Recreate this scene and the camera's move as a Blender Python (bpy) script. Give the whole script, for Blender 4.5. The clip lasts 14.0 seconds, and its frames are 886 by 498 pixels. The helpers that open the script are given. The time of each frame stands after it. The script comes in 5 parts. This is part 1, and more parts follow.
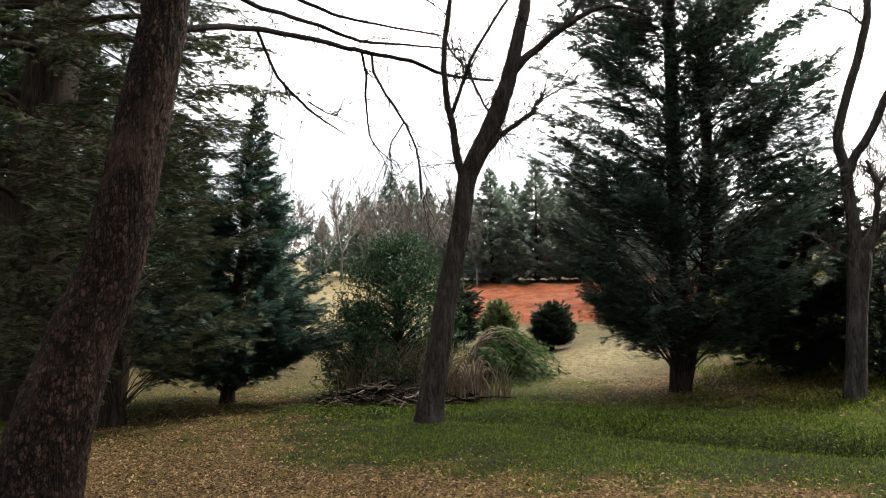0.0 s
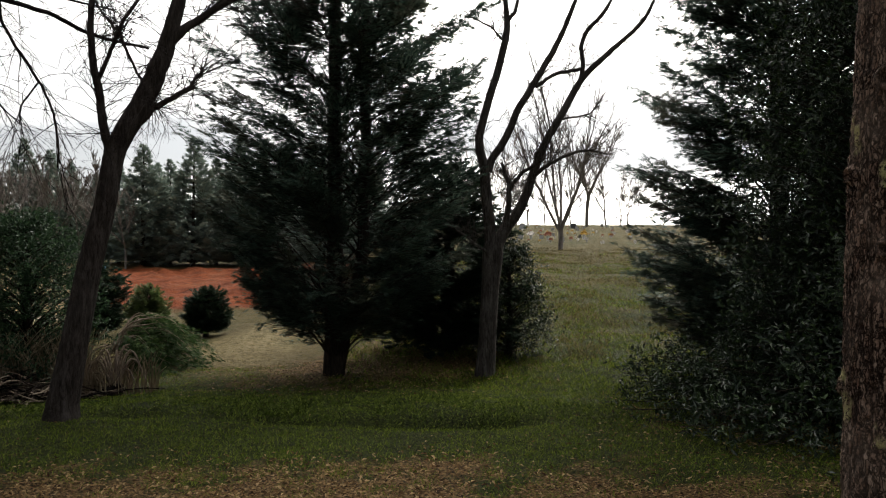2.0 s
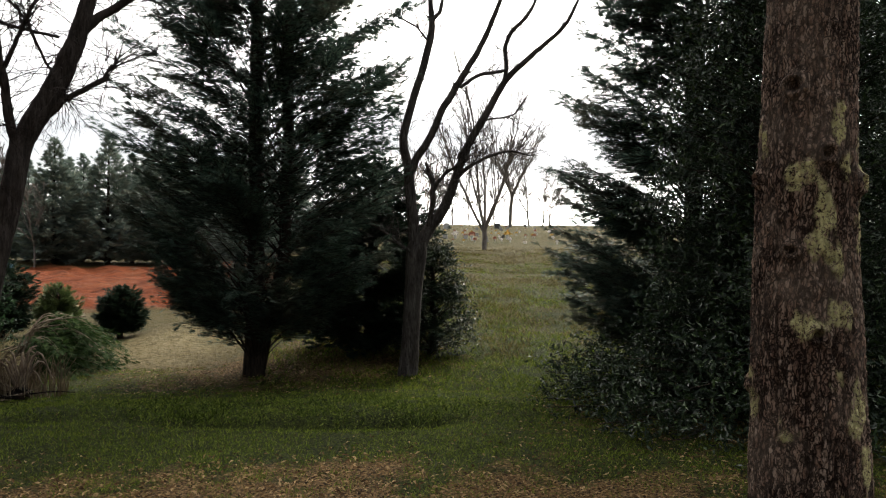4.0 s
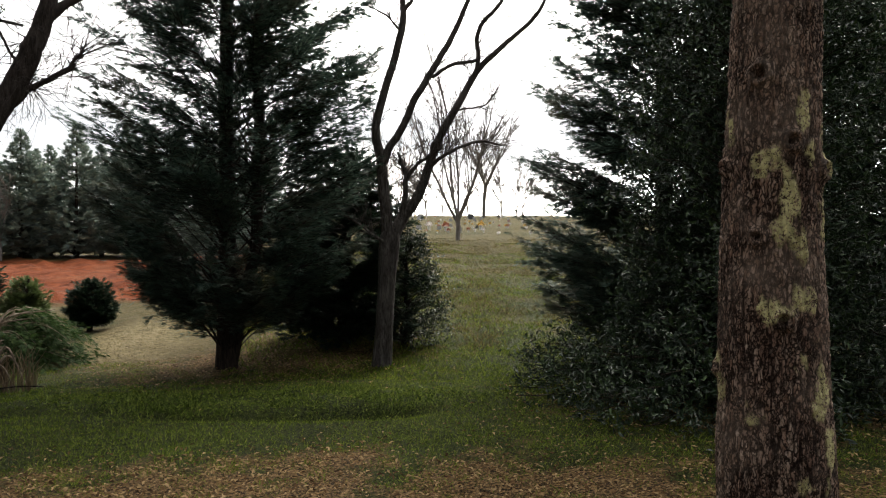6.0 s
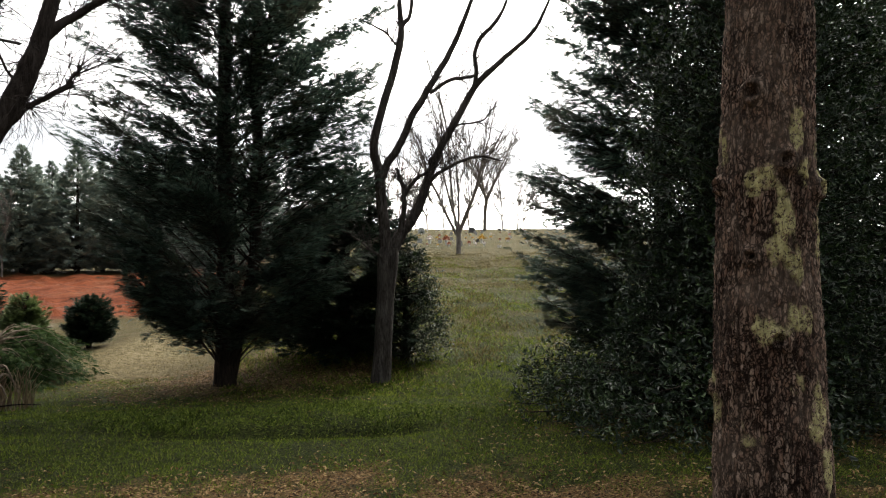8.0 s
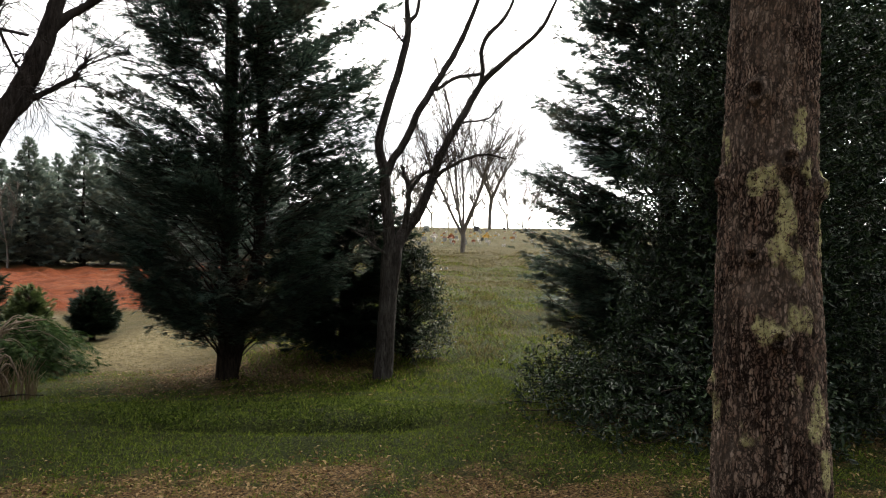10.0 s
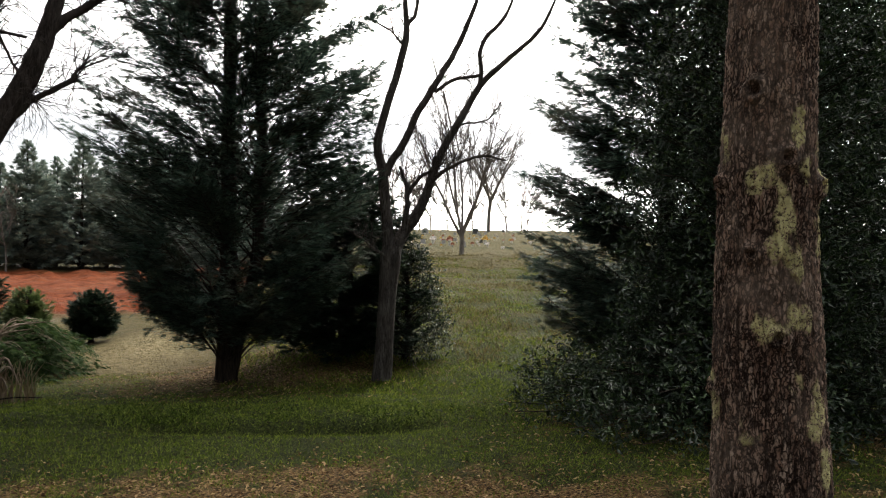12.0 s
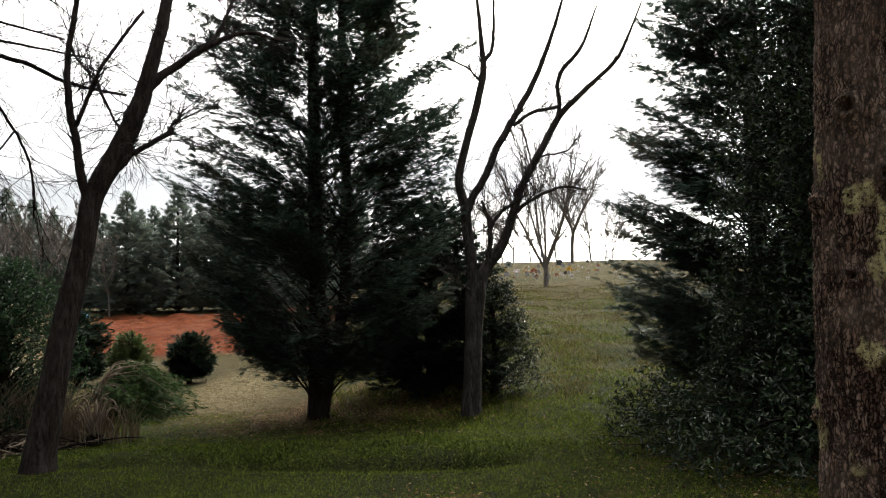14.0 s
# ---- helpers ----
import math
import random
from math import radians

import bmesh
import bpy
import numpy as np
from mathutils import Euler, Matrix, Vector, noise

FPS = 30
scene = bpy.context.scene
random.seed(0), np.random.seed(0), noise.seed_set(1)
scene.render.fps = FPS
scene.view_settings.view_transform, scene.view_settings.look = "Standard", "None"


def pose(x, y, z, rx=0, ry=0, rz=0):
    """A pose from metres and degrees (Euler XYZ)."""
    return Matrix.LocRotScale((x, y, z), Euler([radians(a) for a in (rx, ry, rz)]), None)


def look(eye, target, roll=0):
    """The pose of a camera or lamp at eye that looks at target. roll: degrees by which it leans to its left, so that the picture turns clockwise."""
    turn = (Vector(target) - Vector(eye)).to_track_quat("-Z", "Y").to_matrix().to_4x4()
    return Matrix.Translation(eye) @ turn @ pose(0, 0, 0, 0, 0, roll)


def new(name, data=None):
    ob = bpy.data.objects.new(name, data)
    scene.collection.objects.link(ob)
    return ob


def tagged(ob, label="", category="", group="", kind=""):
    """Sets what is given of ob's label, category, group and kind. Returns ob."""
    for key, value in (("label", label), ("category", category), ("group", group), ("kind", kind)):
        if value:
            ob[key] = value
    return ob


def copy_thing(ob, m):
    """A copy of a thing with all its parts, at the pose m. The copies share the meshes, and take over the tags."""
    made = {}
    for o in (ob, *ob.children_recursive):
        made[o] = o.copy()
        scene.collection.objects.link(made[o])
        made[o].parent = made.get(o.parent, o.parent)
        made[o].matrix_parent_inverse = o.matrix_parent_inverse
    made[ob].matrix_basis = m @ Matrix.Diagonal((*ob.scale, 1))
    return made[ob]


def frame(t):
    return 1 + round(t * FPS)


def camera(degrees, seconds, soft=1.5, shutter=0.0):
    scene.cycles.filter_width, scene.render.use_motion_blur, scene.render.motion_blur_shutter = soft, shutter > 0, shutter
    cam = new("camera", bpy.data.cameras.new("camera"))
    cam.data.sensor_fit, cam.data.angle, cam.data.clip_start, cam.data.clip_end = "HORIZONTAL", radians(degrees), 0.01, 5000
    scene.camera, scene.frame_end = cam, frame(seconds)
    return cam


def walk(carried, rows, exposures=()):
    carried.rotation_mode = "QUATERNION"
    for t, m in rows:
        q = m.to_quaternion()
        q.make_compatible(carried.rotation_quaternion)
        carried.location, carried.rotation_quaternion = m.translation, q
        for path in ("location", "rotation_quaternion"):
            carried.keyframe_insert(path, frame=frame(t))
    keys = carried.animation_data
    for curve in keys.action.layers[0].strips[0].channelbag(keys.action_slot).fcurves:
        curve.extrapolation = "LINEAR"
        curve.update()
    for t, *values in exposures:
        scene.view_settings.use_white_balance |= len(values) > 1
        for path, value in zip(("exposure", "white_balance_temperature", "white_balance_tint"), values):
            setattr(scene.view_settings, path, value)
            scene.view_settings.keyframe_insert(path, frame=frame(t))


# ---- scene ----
# camera: seconds, place, tilt, roll, yaw
cam = camera(57.84, 14.0, soft=1.1)
EXPO = [(0.0, 1.95), (0.5, 1.5), (1.0, 1.0), (1.5, 0.8), (2.5, 0.8), (5.0, 1.3), (12.5, 1.3), (14.0, 1.05)]
PATH = [
    (0, -0, -0, 1.6, 91.2, 1.2, -0),
    (0.5, 0.005, 0.018, 1.596, 90.93, 1.037, -5.134),
    (1, 0.024, 0.033, 1.587, 91.079, 0.913, -11.485),
    (1.5, 0.049, 0.076, 1.587, 90.375, 0.292, -19.231),
    (2, 0.03, 0.094, 1.602, 89.975, -0.384, -23.972),
    (2.5, 0.023, 0.103, 1.604, 89.724, -0.489, -26.82),
    (5, 0.066, 0.099, 1.598, 89.859, -0.561, -30.012),
    (5.5, 0.062, 0.09, 1.593, 89.493, -0.426, -30.66),
    (6, 0.06, 0.093, 1.593, 89.353, -0.329, -31.205),
    (6.5, 0.071, 0.1, 1.604, 89.34, -0.098, -32.242),
    (7, 0.076, 0.1, 1.606, 89.367, 0.272, -31.726),
    (7.5, 0.096, 0.088, 1.614, 90.171, 0.671, -31.554),
    (8, 0.102, 0.095, 1.619, 90.306, -0.061, -31.109),
    (10.5, 0.115, 0.085, 1.605, 90.172, -0.955, -30.789),
    (11, 0.117, 0.086, 1.607, 90.17, -0.605, -30.504),
    (11.5, 0.115, 0.082, 1.604, 90.491, -0.761, -30.722),
    (12, 0.114, 0.088, 1.594, 90.367, -0.82, -30.859),
    (12.5, 0.113, 0.084, 1.589, 89.627, 0.165, -30.731),
    (13, 0.104, 0.087, 1.59, 90.707, 0.28, -29.779),
    (13.5, 0.103, 0.084, 1.598, 91.729, 1.093, -27.851),
    (14, 0.088, 0.072, 1.592, 92.811, 1.077, -24.886)]
walk(cam, [(r[0], pose(*r[1:])) for r in PATH], EXPO)

# ---- world and sun ----
SUN_AZ, SUN_EL = 48.0, 38.0          # degrees, clockwise from +y
world = bpy.data.worlds.new("overcast_sky")
scene.world = world
world.use_nodes = True
wn, wl = world.node_tree.nodes, world.node_tree.links
wn.clear()


def wnode(kind, **kw):
    n = wn.new(kind)
    for k, v in kw.items():
        n.inputs[k].default_value = v
    return n


w_out = wn.new("ShaderNodeOutputWorld")
w_sky = wn.new("ShaderNodeTexSky")
w_sky.sky_type, w_sky.sun_disc = "NISHITA", False
w_sky.sun_elevation, w_sky.sun_rotation = radians(SUN_EL), radians(SUN_AZ)
w_bg_sky = wnode("ShaderNodeBackground", Strength=0.12)
wl.new(w_sky.outputs[0], w_bg_sky.inputs[0])
w_co = wn.new("ShaderNodeTexCoord")
# cloud sheet: directions divided by their height give a flat layer in perspective
w_sep = wn.new("ShaderNodeSeparateXYZ")
wl.new(w_co.outputs["Generated"], w_sep.inputs[0])
w_add = wn.new("ShaderNodeMath")
w_add.operation = "ADD"
w_add.inputs[1].default_value = 0.22
wl.new(w_sep.outputs[2], w_add.inputs[0])
w_max = wn.new("ShaderNodeMath")
w_max.operation = "MAXIMUM"
w_max.inputs[1].default_value = 0.05
wl.new(w_add.outputs[0], w_max.inputs[0])
w_div = wn.new("ShaderNodeVectorMath")
w_div.operation = "DIVIDE"
w_comb = wn.new("ShaderNodeCombineXYZ")
for i in range(3):
    wl.new(w_max.outputs[0], w_comb.inputs[i])
wl.new(w_co.outputs["Generated"], w_div.inputs[0])
wl.new(w_comb.outputs[0], w_div.inputs[1])
w_map = wn.new("ShaderNodeMapping")
w_map.inputs["Location"].default_value = (0.35, -0.55, 0.0)
w_map.inputs["Scale"].default_value = (0.55, 1.0, 0.0)
wl.new(w_div.outputs[0], w_map.inputs[0])
w_noise = wnode("ShaderNodeTexNoise", Scale=0.85, Detail=6.0, Roughness=0.52, Distortion=0.35)
wl.new(w_map.outputs[0], w_noise.inputs["Vector"])
w_ramp = wn.new("ShaderNodeValToRGB")
w_ramp.color_ramp.elements[0].position, w_ramp.color_ramp.elements[0].color = 0.42, (0.21, 0.212, 0.215, 1)
w_ramp.color_ramp.elements[1].position, w_ramp.color_ramp.elements[1].color = 0.66, (1.0, 0.965, 0.9, 1)
# the cloud is thinner towards the hidden sun
w_thin = wn.new("ShaderNodeMath")
w_thin.operation = "MULTIPLY_ADD"
w_thin.inputs[1].default_value = 0.5
w_sum = wn.new("ShaderNodeMath")
w_sum.operation = "SUBTRACT"
w_sum.inputs[1].default_value = 0.33
wl.new(w_noise.outputs[0], w_thin.inputs[2])
wl.new(w_thin.outputs[0], w_sum.inputs[0])
wl.new(w_sum.outputs[0], w_ramp.inputs[0])
# thin cloud glows round the hidden sun
w_dot = wn.new("ShaderNodeVectorMath")
w_dot.operation = "DOT_PRODUCT"
a_, e_ = radians(SUN_AZ), radians(SUN_EL)
w_dot.inputs[1].default_value = (math.sin(a_) * math.cos(e_), math.cos(a_) * math.cos(e_), math.sin(e_))
wl.new(w_co.outputs["Generated"], w_dot.inputs[0])
w_glow = wn.new("ShaderNodeMapRange")
for k, v in (("From Min", 0.3), ("From Max", 0.95), ("To Min", 1.1), ("To Max", 3.2)):
    w_glow.inputs[k].default_value = v
wl.new(w_dot.outputs["Value"], w_glow.inputs["Value"])
wl.new(w_dot.outputs["Value"], w_thin.inputs[0])
w_bg_cloud = wnode("ShaderNodeBackground")
wl.new(w_ramp.outputs[0], w_bg_cloud.inputs[0])
wl.new(w_glow.outputs[0], w_bg_cloud.inputs[1])
w_mix = wnode("ShaderNodeMixShader")
w_mix.inputs[0].default_value = 0.93
wl.new(w_bg_sky.outputs[0], w_mix.inputs[1])
wl.new(w_bg_cloud.outputs[0], w_mix.inputs[2])
wl.new(w_mix.outputs[0], w_out.inputs[0])

sun_data = bpy.data.lights.new("sun", "SUN")
sun_data.energy, sun_data.angle, sun_data.color = 1.5, radians(12), (1.0, 0.94, 0.84)
sun = new("sun", sun_data)
sun.matrix_basis = look((0, 0, 30), (-30 * math.sin(a_) * math.cos(e_), -30 * math.cos(a_) * math.cos(e_), 30 - 30 * math.sin(e_)))


# ---- materials ----
def rgb(c):
    return (*c, 1.0)


class Mat:
    """A node material: a principled surface whose colour is built up in layers."""

    def __init__(self, name, rough=0.8, spec=0.3):
        self.m = bpy.data.materials.new(name)
        self.m.use_nodes = True
        self.n, self.l = self.m.node_tree.nodes, self.m.node_tree.links
        self.p = self.n["Principled BSDF"]
        self.p.inputs["Roughness"].default_value = rough
        self.p.inputs["Specular IOR Level"].default_value = spec
        self.co = self.n.new("ShaderNodeTexCoord").outputs["Object"]
        self.col = None

    def mapped(self, scale):
        mp = self.n.new("ShaderNodeMapping")
        mp.inputs["Scale"].default_value = scale
        self.l.new(self.co, mp.inputs[0])
        return mp.outputs[0]

    def noise(self, scale, detail=4.0, rough=0.55, stretch=None):
        t = self.n.new("ShaderNodeTexNoise")
        t.inputs["Scale"].default_value, t.inputs["Detail"].default_value, t.inputs["Roughness"].default_value = scale, detail, rough
        self.l.new(self.mapped(stretch) if stretch else self.co, t.inputs["Vector"])
        return t.outputs[0]

    def voronoi(self, scale, stretch=None, feature="F1"):
        t = self.n.new("ShaderNodeTexVoronoi")
        t.feature = feature
        t.inputs["Scale"].default_value = scale
        self.l.new(self.mapped(stretch) if stretch else self.co, t.inputs["Vector"])
        return t.outputs[0]

    def attribute(self, name):
        t = self.n.new("ShaderNodeAttribute")
        t.attribute_name = name
        return t.outputs["Fac"]

    def island(self):
        return self.n.new("ShaderNodeNewGeometry").outputs["Random Per Island"]

    def object_random(self):
        return self.n.new("ShaderNodeObjectInfo").outputs["Random"]

    def step(self, fac, lo, hi):
        t = self.n.new("ShaderNodeMapRange")
        t.inputs["From Min"].default_value, t.inputs["From Max"].default_value = lo, hi
        self.l.new(fac, t.inputs["Value"])
        return t.outputs[0]

    def times(self, a, b):
        t = self.n.new("ShaderNodeMath")
        t.operation = "MULTIPLY"
        self.l.new(a, t.inputs[0])
        if isinstance(b, float):
            t.inputs[1].default_value = b
        else:
            self.l.new(b, t.inputs[1])
        return t.outputs[0]

    def ramp(self, fac, stops):
        t = self.n.new("ShaderNodeValToRGB")
        e = t.color_ramp.elements
        while len(e) < len(stops):
            e.new(0.5)
        for el, (p, c) in zip(e, stops):
            el.position, el.color = p, rgb(c)
        self.l.new(fac, t.inputs[0])
        self.col = t.outputs[0]
        return self

    def over(self, fac, color, stops=None):
        """Lays a colour over what is there, by fac."""
        t = self.n.new("ShaderNodeMix")
        t.data_type = "RGBA"
        self.l.new(fac, t.inputs["Factor"])
        self.l.new(self.col, t.inputs["A"])
        if isinstance(color, tuple):
            t.inputs["B"].default_value = rgb(color)
        else:
            self.l.new(color, t.inputs["B"])
        self.col = t.outputs["Result"]
        return self

    def bump(self, height, strength=0.5, distance=0.02):
        t = self.n.new("ShaderNodeBump")
        t.inputs["Strength"].default_value, t.inputs["Distance"].default_value = strength, distance
        self.l.new(height, t.inputs["Height"])
        self.l.new(t.outputs[0], self.p.inputs["Normal"])
        return self

    def leafy_done(self, thin):
        """A thin leaf: part of the light passes through it."""
        t = self.n.new("ShaderNodeBsdfTranslucent")
        self.l.new(self.col, t.inputs["Color"])
        both = self.n.new("ShaderNodeMixShader")
        both.inputs[0].default_value = thin
        self.l.new(self.p.outputs[0], both.inputs[1])
        self.l.new(t.outputs[0], both.inputs[2])
        self.l.new(both.outputs[0], self.n["Material Output"].inputs["Surface"])
        return self.done()

    def done(self):
        self.l.new(self.col, self.p.inputs["Base Color"])
        return self.m


def foliage(name, dark, mid, light, rough=0.6, spec=0.3, brown=None, thin=0.3):
    k = Mat(name, rough, spec)
    k.ramp(k.island(), [(0.0, dark), (0.55, mid), (1.0, light)])
    k.over(k.times(k.step(k.noise(1.7, 3), 0.4, 0.75), 0.55), dark)
    if brown:
        k.over(k.times(k.step(k.noise(1.1, 4), 0.52, 0.72), 0.75), brown)
    return k.leafy_done(thin)


def bark(name, deep, plate, grey, cell=26.0, stretch=(1, 1, 0.28), lichen=False, strength=0.8, cracked=False):
    k = Mat(name, 0.92, 0.12)
    k.ramp(k.noise(cell * 0.5, 9, 0.8, stretch), [(0.34, deep), (0.5, plate), (0.72, grey)])
    if cracked:
        # small plates of different tone, dark furrows between them, pale flaking scales on top
        warp = k.n.new("ShaderNodeVectorMath")
        warp.operation = "ADD"
        k.l.new(k.mapped(stretch), warp.inputs[0])
        wob = k.n.new("ShaderNodeTexNoise")
        wob.inputs["Scale"].default_value, wob.inputs["Detail"].default_value = 30.0, 3.0
        k.l.new(k.co, wob.inputs["Vector"])
        shrink = k.n.new("ShaderNodeVectorMath")
        shrink.operation = "SCALE"
        shrink.inputs["Scale"].default_value = 0.035
        k.l.new(wob.outputs["Color"], shrink.inputs[0])
        k.l.new(shrink.outputs[0], warp.inputs[1])
        cells, edges = k.n.new("ShaderNodeTexVoronoi"), k.n.new("ShaderNodeTexVoronoi")
        edges.feature = "DISTANCE_TO_EDGE"
        for t in (cells, edges):
            t.inputs["Scale"].default_value = cell
            k.l.new(warp.outputs[0], t.inputs["Vector"])
        k.over(k.times(k.step(cells.outputs["Color"], 0.45, 0.9), 0.5), grey)
        fine = k.noise(cell * 2.2, 9, 0.8, (1, 1, 0.6))
        k.over(k.times(k.step(fine, 0.48, 0.40), 0.8), deep)
        k.over(k.times(k.step(edges.outputs[0], 0.17, 0.05), 0.95), (deep[0] * 0.4, deep[1] * 0.4, deep[2] * 0.4))
        furrow = k.noise(cell * 0.9, 5, 0.65, (1, 1, 0.09))
        k.over(k.times(k.step(furrow, 0.47, 0.39), 0.85), (deep[0] * 0.5, deep[1] * 0.5, deep[2] * 0.5))
        v = k.attribute("crack")
        k.over(k.times(k.step(v, 0.35, 0.05), 0.9), (deep[0] * 0.4, deep[1] * 0.4, deep[2] * 0.4))
        k.over(k.times(k.step(fine, 0.58, 0.64), 0.45), grey)
        h = k.n.new("ShaderNodeMath")
        h.operation = "ADD"
        k.l.new(k.step(furrow, 0.36, 0.52), h.inputs[0])
        k.l.new(fine, h.inputs[1])
        k.bump(h.outputs[0], 1.0, 0.012)
    else:
        v = k.noise(cell, 6, 0.7, stretch)
        k.over(k.times(k.step(v, 0.5, 0.38), 0.8), deep)
        k.bump(v, strength, 0.02)
    k.over(k.times(k.step(k.noise(2.3, 5), 0.5, 0.75), 0.4), grey)
    if lichen:
        at = k.attribute("lichen")
        pale = k.n.new("ShaderNodeValToRGB")
        pale.color_ramp.elements[0].color, pale.color_ramp.elements[1].color = rgb((0.34, 0.31, 0.13)), rgb((0.74, 0.68, 0.36))
        k.l.new(k.noise(60, 4), pale.inputs[0])
        k.over(k.times(at, k.step(k.noise(52, 9, 0.85), 0.468, 0.495)), pale.outputs[0])
    return k.done()


M = {}
M["cedar"] = foliage("cedar_foliage", (0.016, 0.033, 0.026), (0.052, 0.086, 0.065), (0.125, 0.168, 0.125), 0.65, 0.1, (0.1, 0.08, 0.05))
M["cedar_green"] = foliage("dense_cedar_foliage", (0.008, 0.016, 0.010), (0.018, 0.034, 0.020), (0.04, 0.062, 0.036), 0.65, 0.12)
M["fir"] = foliage("young_cedar_foliage", (0.016, 0.036, 0.028), (0.04, 0.078, 0.06), (0.09, 0.14, 0.108), 0.6, 0.2)
M["olive"] = foliage("hemlock_foliage", (0.010, 0.015, 0.008), (0.026, 0.034, 0.016), (0.075, 0.085, 0.032), 0.65, 0.15, (0.06, 0.05, 0.03))
# distance haze is mixed into the pine colour, paler than the foliage itself
M["pine"] = foliage("hazy_far_pine_foliage", (0.12, 0.16, 0.14), (0.19, 0.24, 0.2), (0.3, 0.34, 0.26), 0.7, 0.2)
M["juniper"] = foliage("cut_juniper_foliage", (0.014, 0.03, 0.010), (0.026, 0.05, 0.013), (0.066, 0.1, 0.028), 0.75, 0.05)
M["yellow_pine"] = foliage("young_pine_foliage", (0.05, 0.08, 0.025), (0.09, 0.13, 0.04), (0.15, 0.18, 0.07), 0.6, 0.3)
M["holly"] = foliage("holly_leaf", (0.004, 0.010, 0.004), (0.011, 0.024, 0.009), (0.045, 0.075, 0.022), 0.36, 0.34, None, 0.12)
M["shrub"] = foliage("shrub_leaf", (0.010, 0.027, 0.012), (0.026, 0.056, 0.024), (0.065, 0.115, 0.048), 0.45, 0.2)
M["bark_pine"] = bark("lichened_pine_bark", (0.03, 0.016, 0.011), (0.25, 0.155, 0.112), (0.5, 0.39, 0.31), 60.0, (1, 1, 0.2), True, 0.8, True)
M["bark_left"] = bark("scaly_brown_bark", (0.004, 0.002, 0.0015), (0.022, 0.010, 0.007), (0.09, 0.056, 0.044), 34.0, (1, 1, 0.42), False, 0.8, True)
M["bark_mid"] = bark("dark_smooth_bark", (0.01, 0.008, 0.007), (0.026, 0.02, 0.017), (0.075, 0.066, 0.062), 38.0, (1, 1, 0.2), False, 0.5)
M["bark_bare"] = bark("grey_bark", (0.022, 0.018, 0.016), (0.052, 0.045, 0.04), (0.14, 0.128, 0.118), 40.0, (1, 1, 0.2), False, 0.4)
M["bark_cedar"] = bark("cedar_bark", (0.008, 0.006, 0.005), (0.022, 0.016, 0.012), (0.06, 0.045, 0.035), 30.0, (1, 1, 0.15), False, 0.6)
# bark of the distant trees, with their grey haze put into the colour
M["bark_far"] = bark("hazy_far_bark", (0.09, 0.08, 0.07), (0.17, 0.15, 0.135), (0.28, 0.26, 0.24), 8.0, (1, 1, 0.3), False, 0.2)
M["deadwood"] = bark("dead_wood", (0.07, 0.05, 0.038), (0.2, 0.15, 0.11), (0.36, 0.31, 0.26), 40.0, (1, 1, 0.2), False, 0.3)


def ground_material():
    k = Mat("lawn_soil", 0.95, 0.1)
    k.ramp(k.noise(38, 8, 0.8), [(0.4, (0.005, 0.006, 0.002)), (0.52, (0.03, 0.04, 0.008)), (0.7, (0.13, 0.15, 0.03))])
    dry = k.n.new("ShaderNodeValToRGB")
    e = dry.color_ramp.elements
    e[0].position, e[0].color, e[1].position, e[1].color = 0.36, rgb((0.026, 0.022, 0.008)), 0.68, rgb((0.125, 0.1, 0.034))
    k.l.new(k.noise(22, 8, 0.7), dry.inputs[0])
    at = k.attribute("dry")
    m = k.n.new("ShaderNodeMath")
    m.operation = "ADD"
    k.l.new(at, m.inputs[0])
    k.l.new(k.step(k.noise(1.3, 6, 0.6), 0.2, 0.8), m.inputs[1])
    k.over(k.step(m.outputs[0], 0.75, 1.25), dry.outputs[0])
    lit = k.n.new("ShaderNodeValToRGB")
    e = lit.color_ramp.elements
    e[0].position, e[0].color, e[1].position, e[1].color = 0.42, rgb((0.015, 0.009, 0.005)), 0.64, rgb((0.34, 0.215, 0.095))
    k.l.new(k.noise(45, 6, 0.7), lit.inputs[0])
    m2 = k.n.new("ShaderNodeMath")
    m2.operation = "ADD"
    k.l.new(k.attribute("litter"), m2.inputs[0])
    k.l.new(k.step(k.noise(1.9, 6, 0.65), 0.25, 0.75), m2.inputs[1])
    k.over(k.step(m2.outputs[0], 0.85, 1.15), lit.outputs[0])
    soil = k.n.new("ShaderNodeValToRGB")
    e = soil.color_ramp.elements
    e[0].position, e[0].color, e[1].position, e[1].color = 0.36, rgb((0.075, 0.018, 0.007)), 0.7, rgb((0.26, 0.07, 0.024))
    k.l.new(k.noise(1.6, 10, 0.8, (0.5, 1.6, 1)), soil.inputs[0])
    k.over(k.attribute("soil"), soil.outputs[0])
    k.over(k.times(k.attribute("straw"), k.step(k.noise(9, 8, 0.75), 0.3, 0.6)), (0.3, 0.24, 0.13))
    k.over(k.attribute("gravel"), (0.42, 0.36, 0.28))
    k.bump(k.noise(24, 8, 0.8), 1.0, 0.1)
    return k.done()


M["ground"] = ground_material()


def blades(name, a, b, c, rough=0.6):
    k = Mat(name, rough, 0.1)
    k.ramp(k.island(), [(0.0, a), (0.5, b), (1.0, c)])
    return k.leafy_done(0.4)


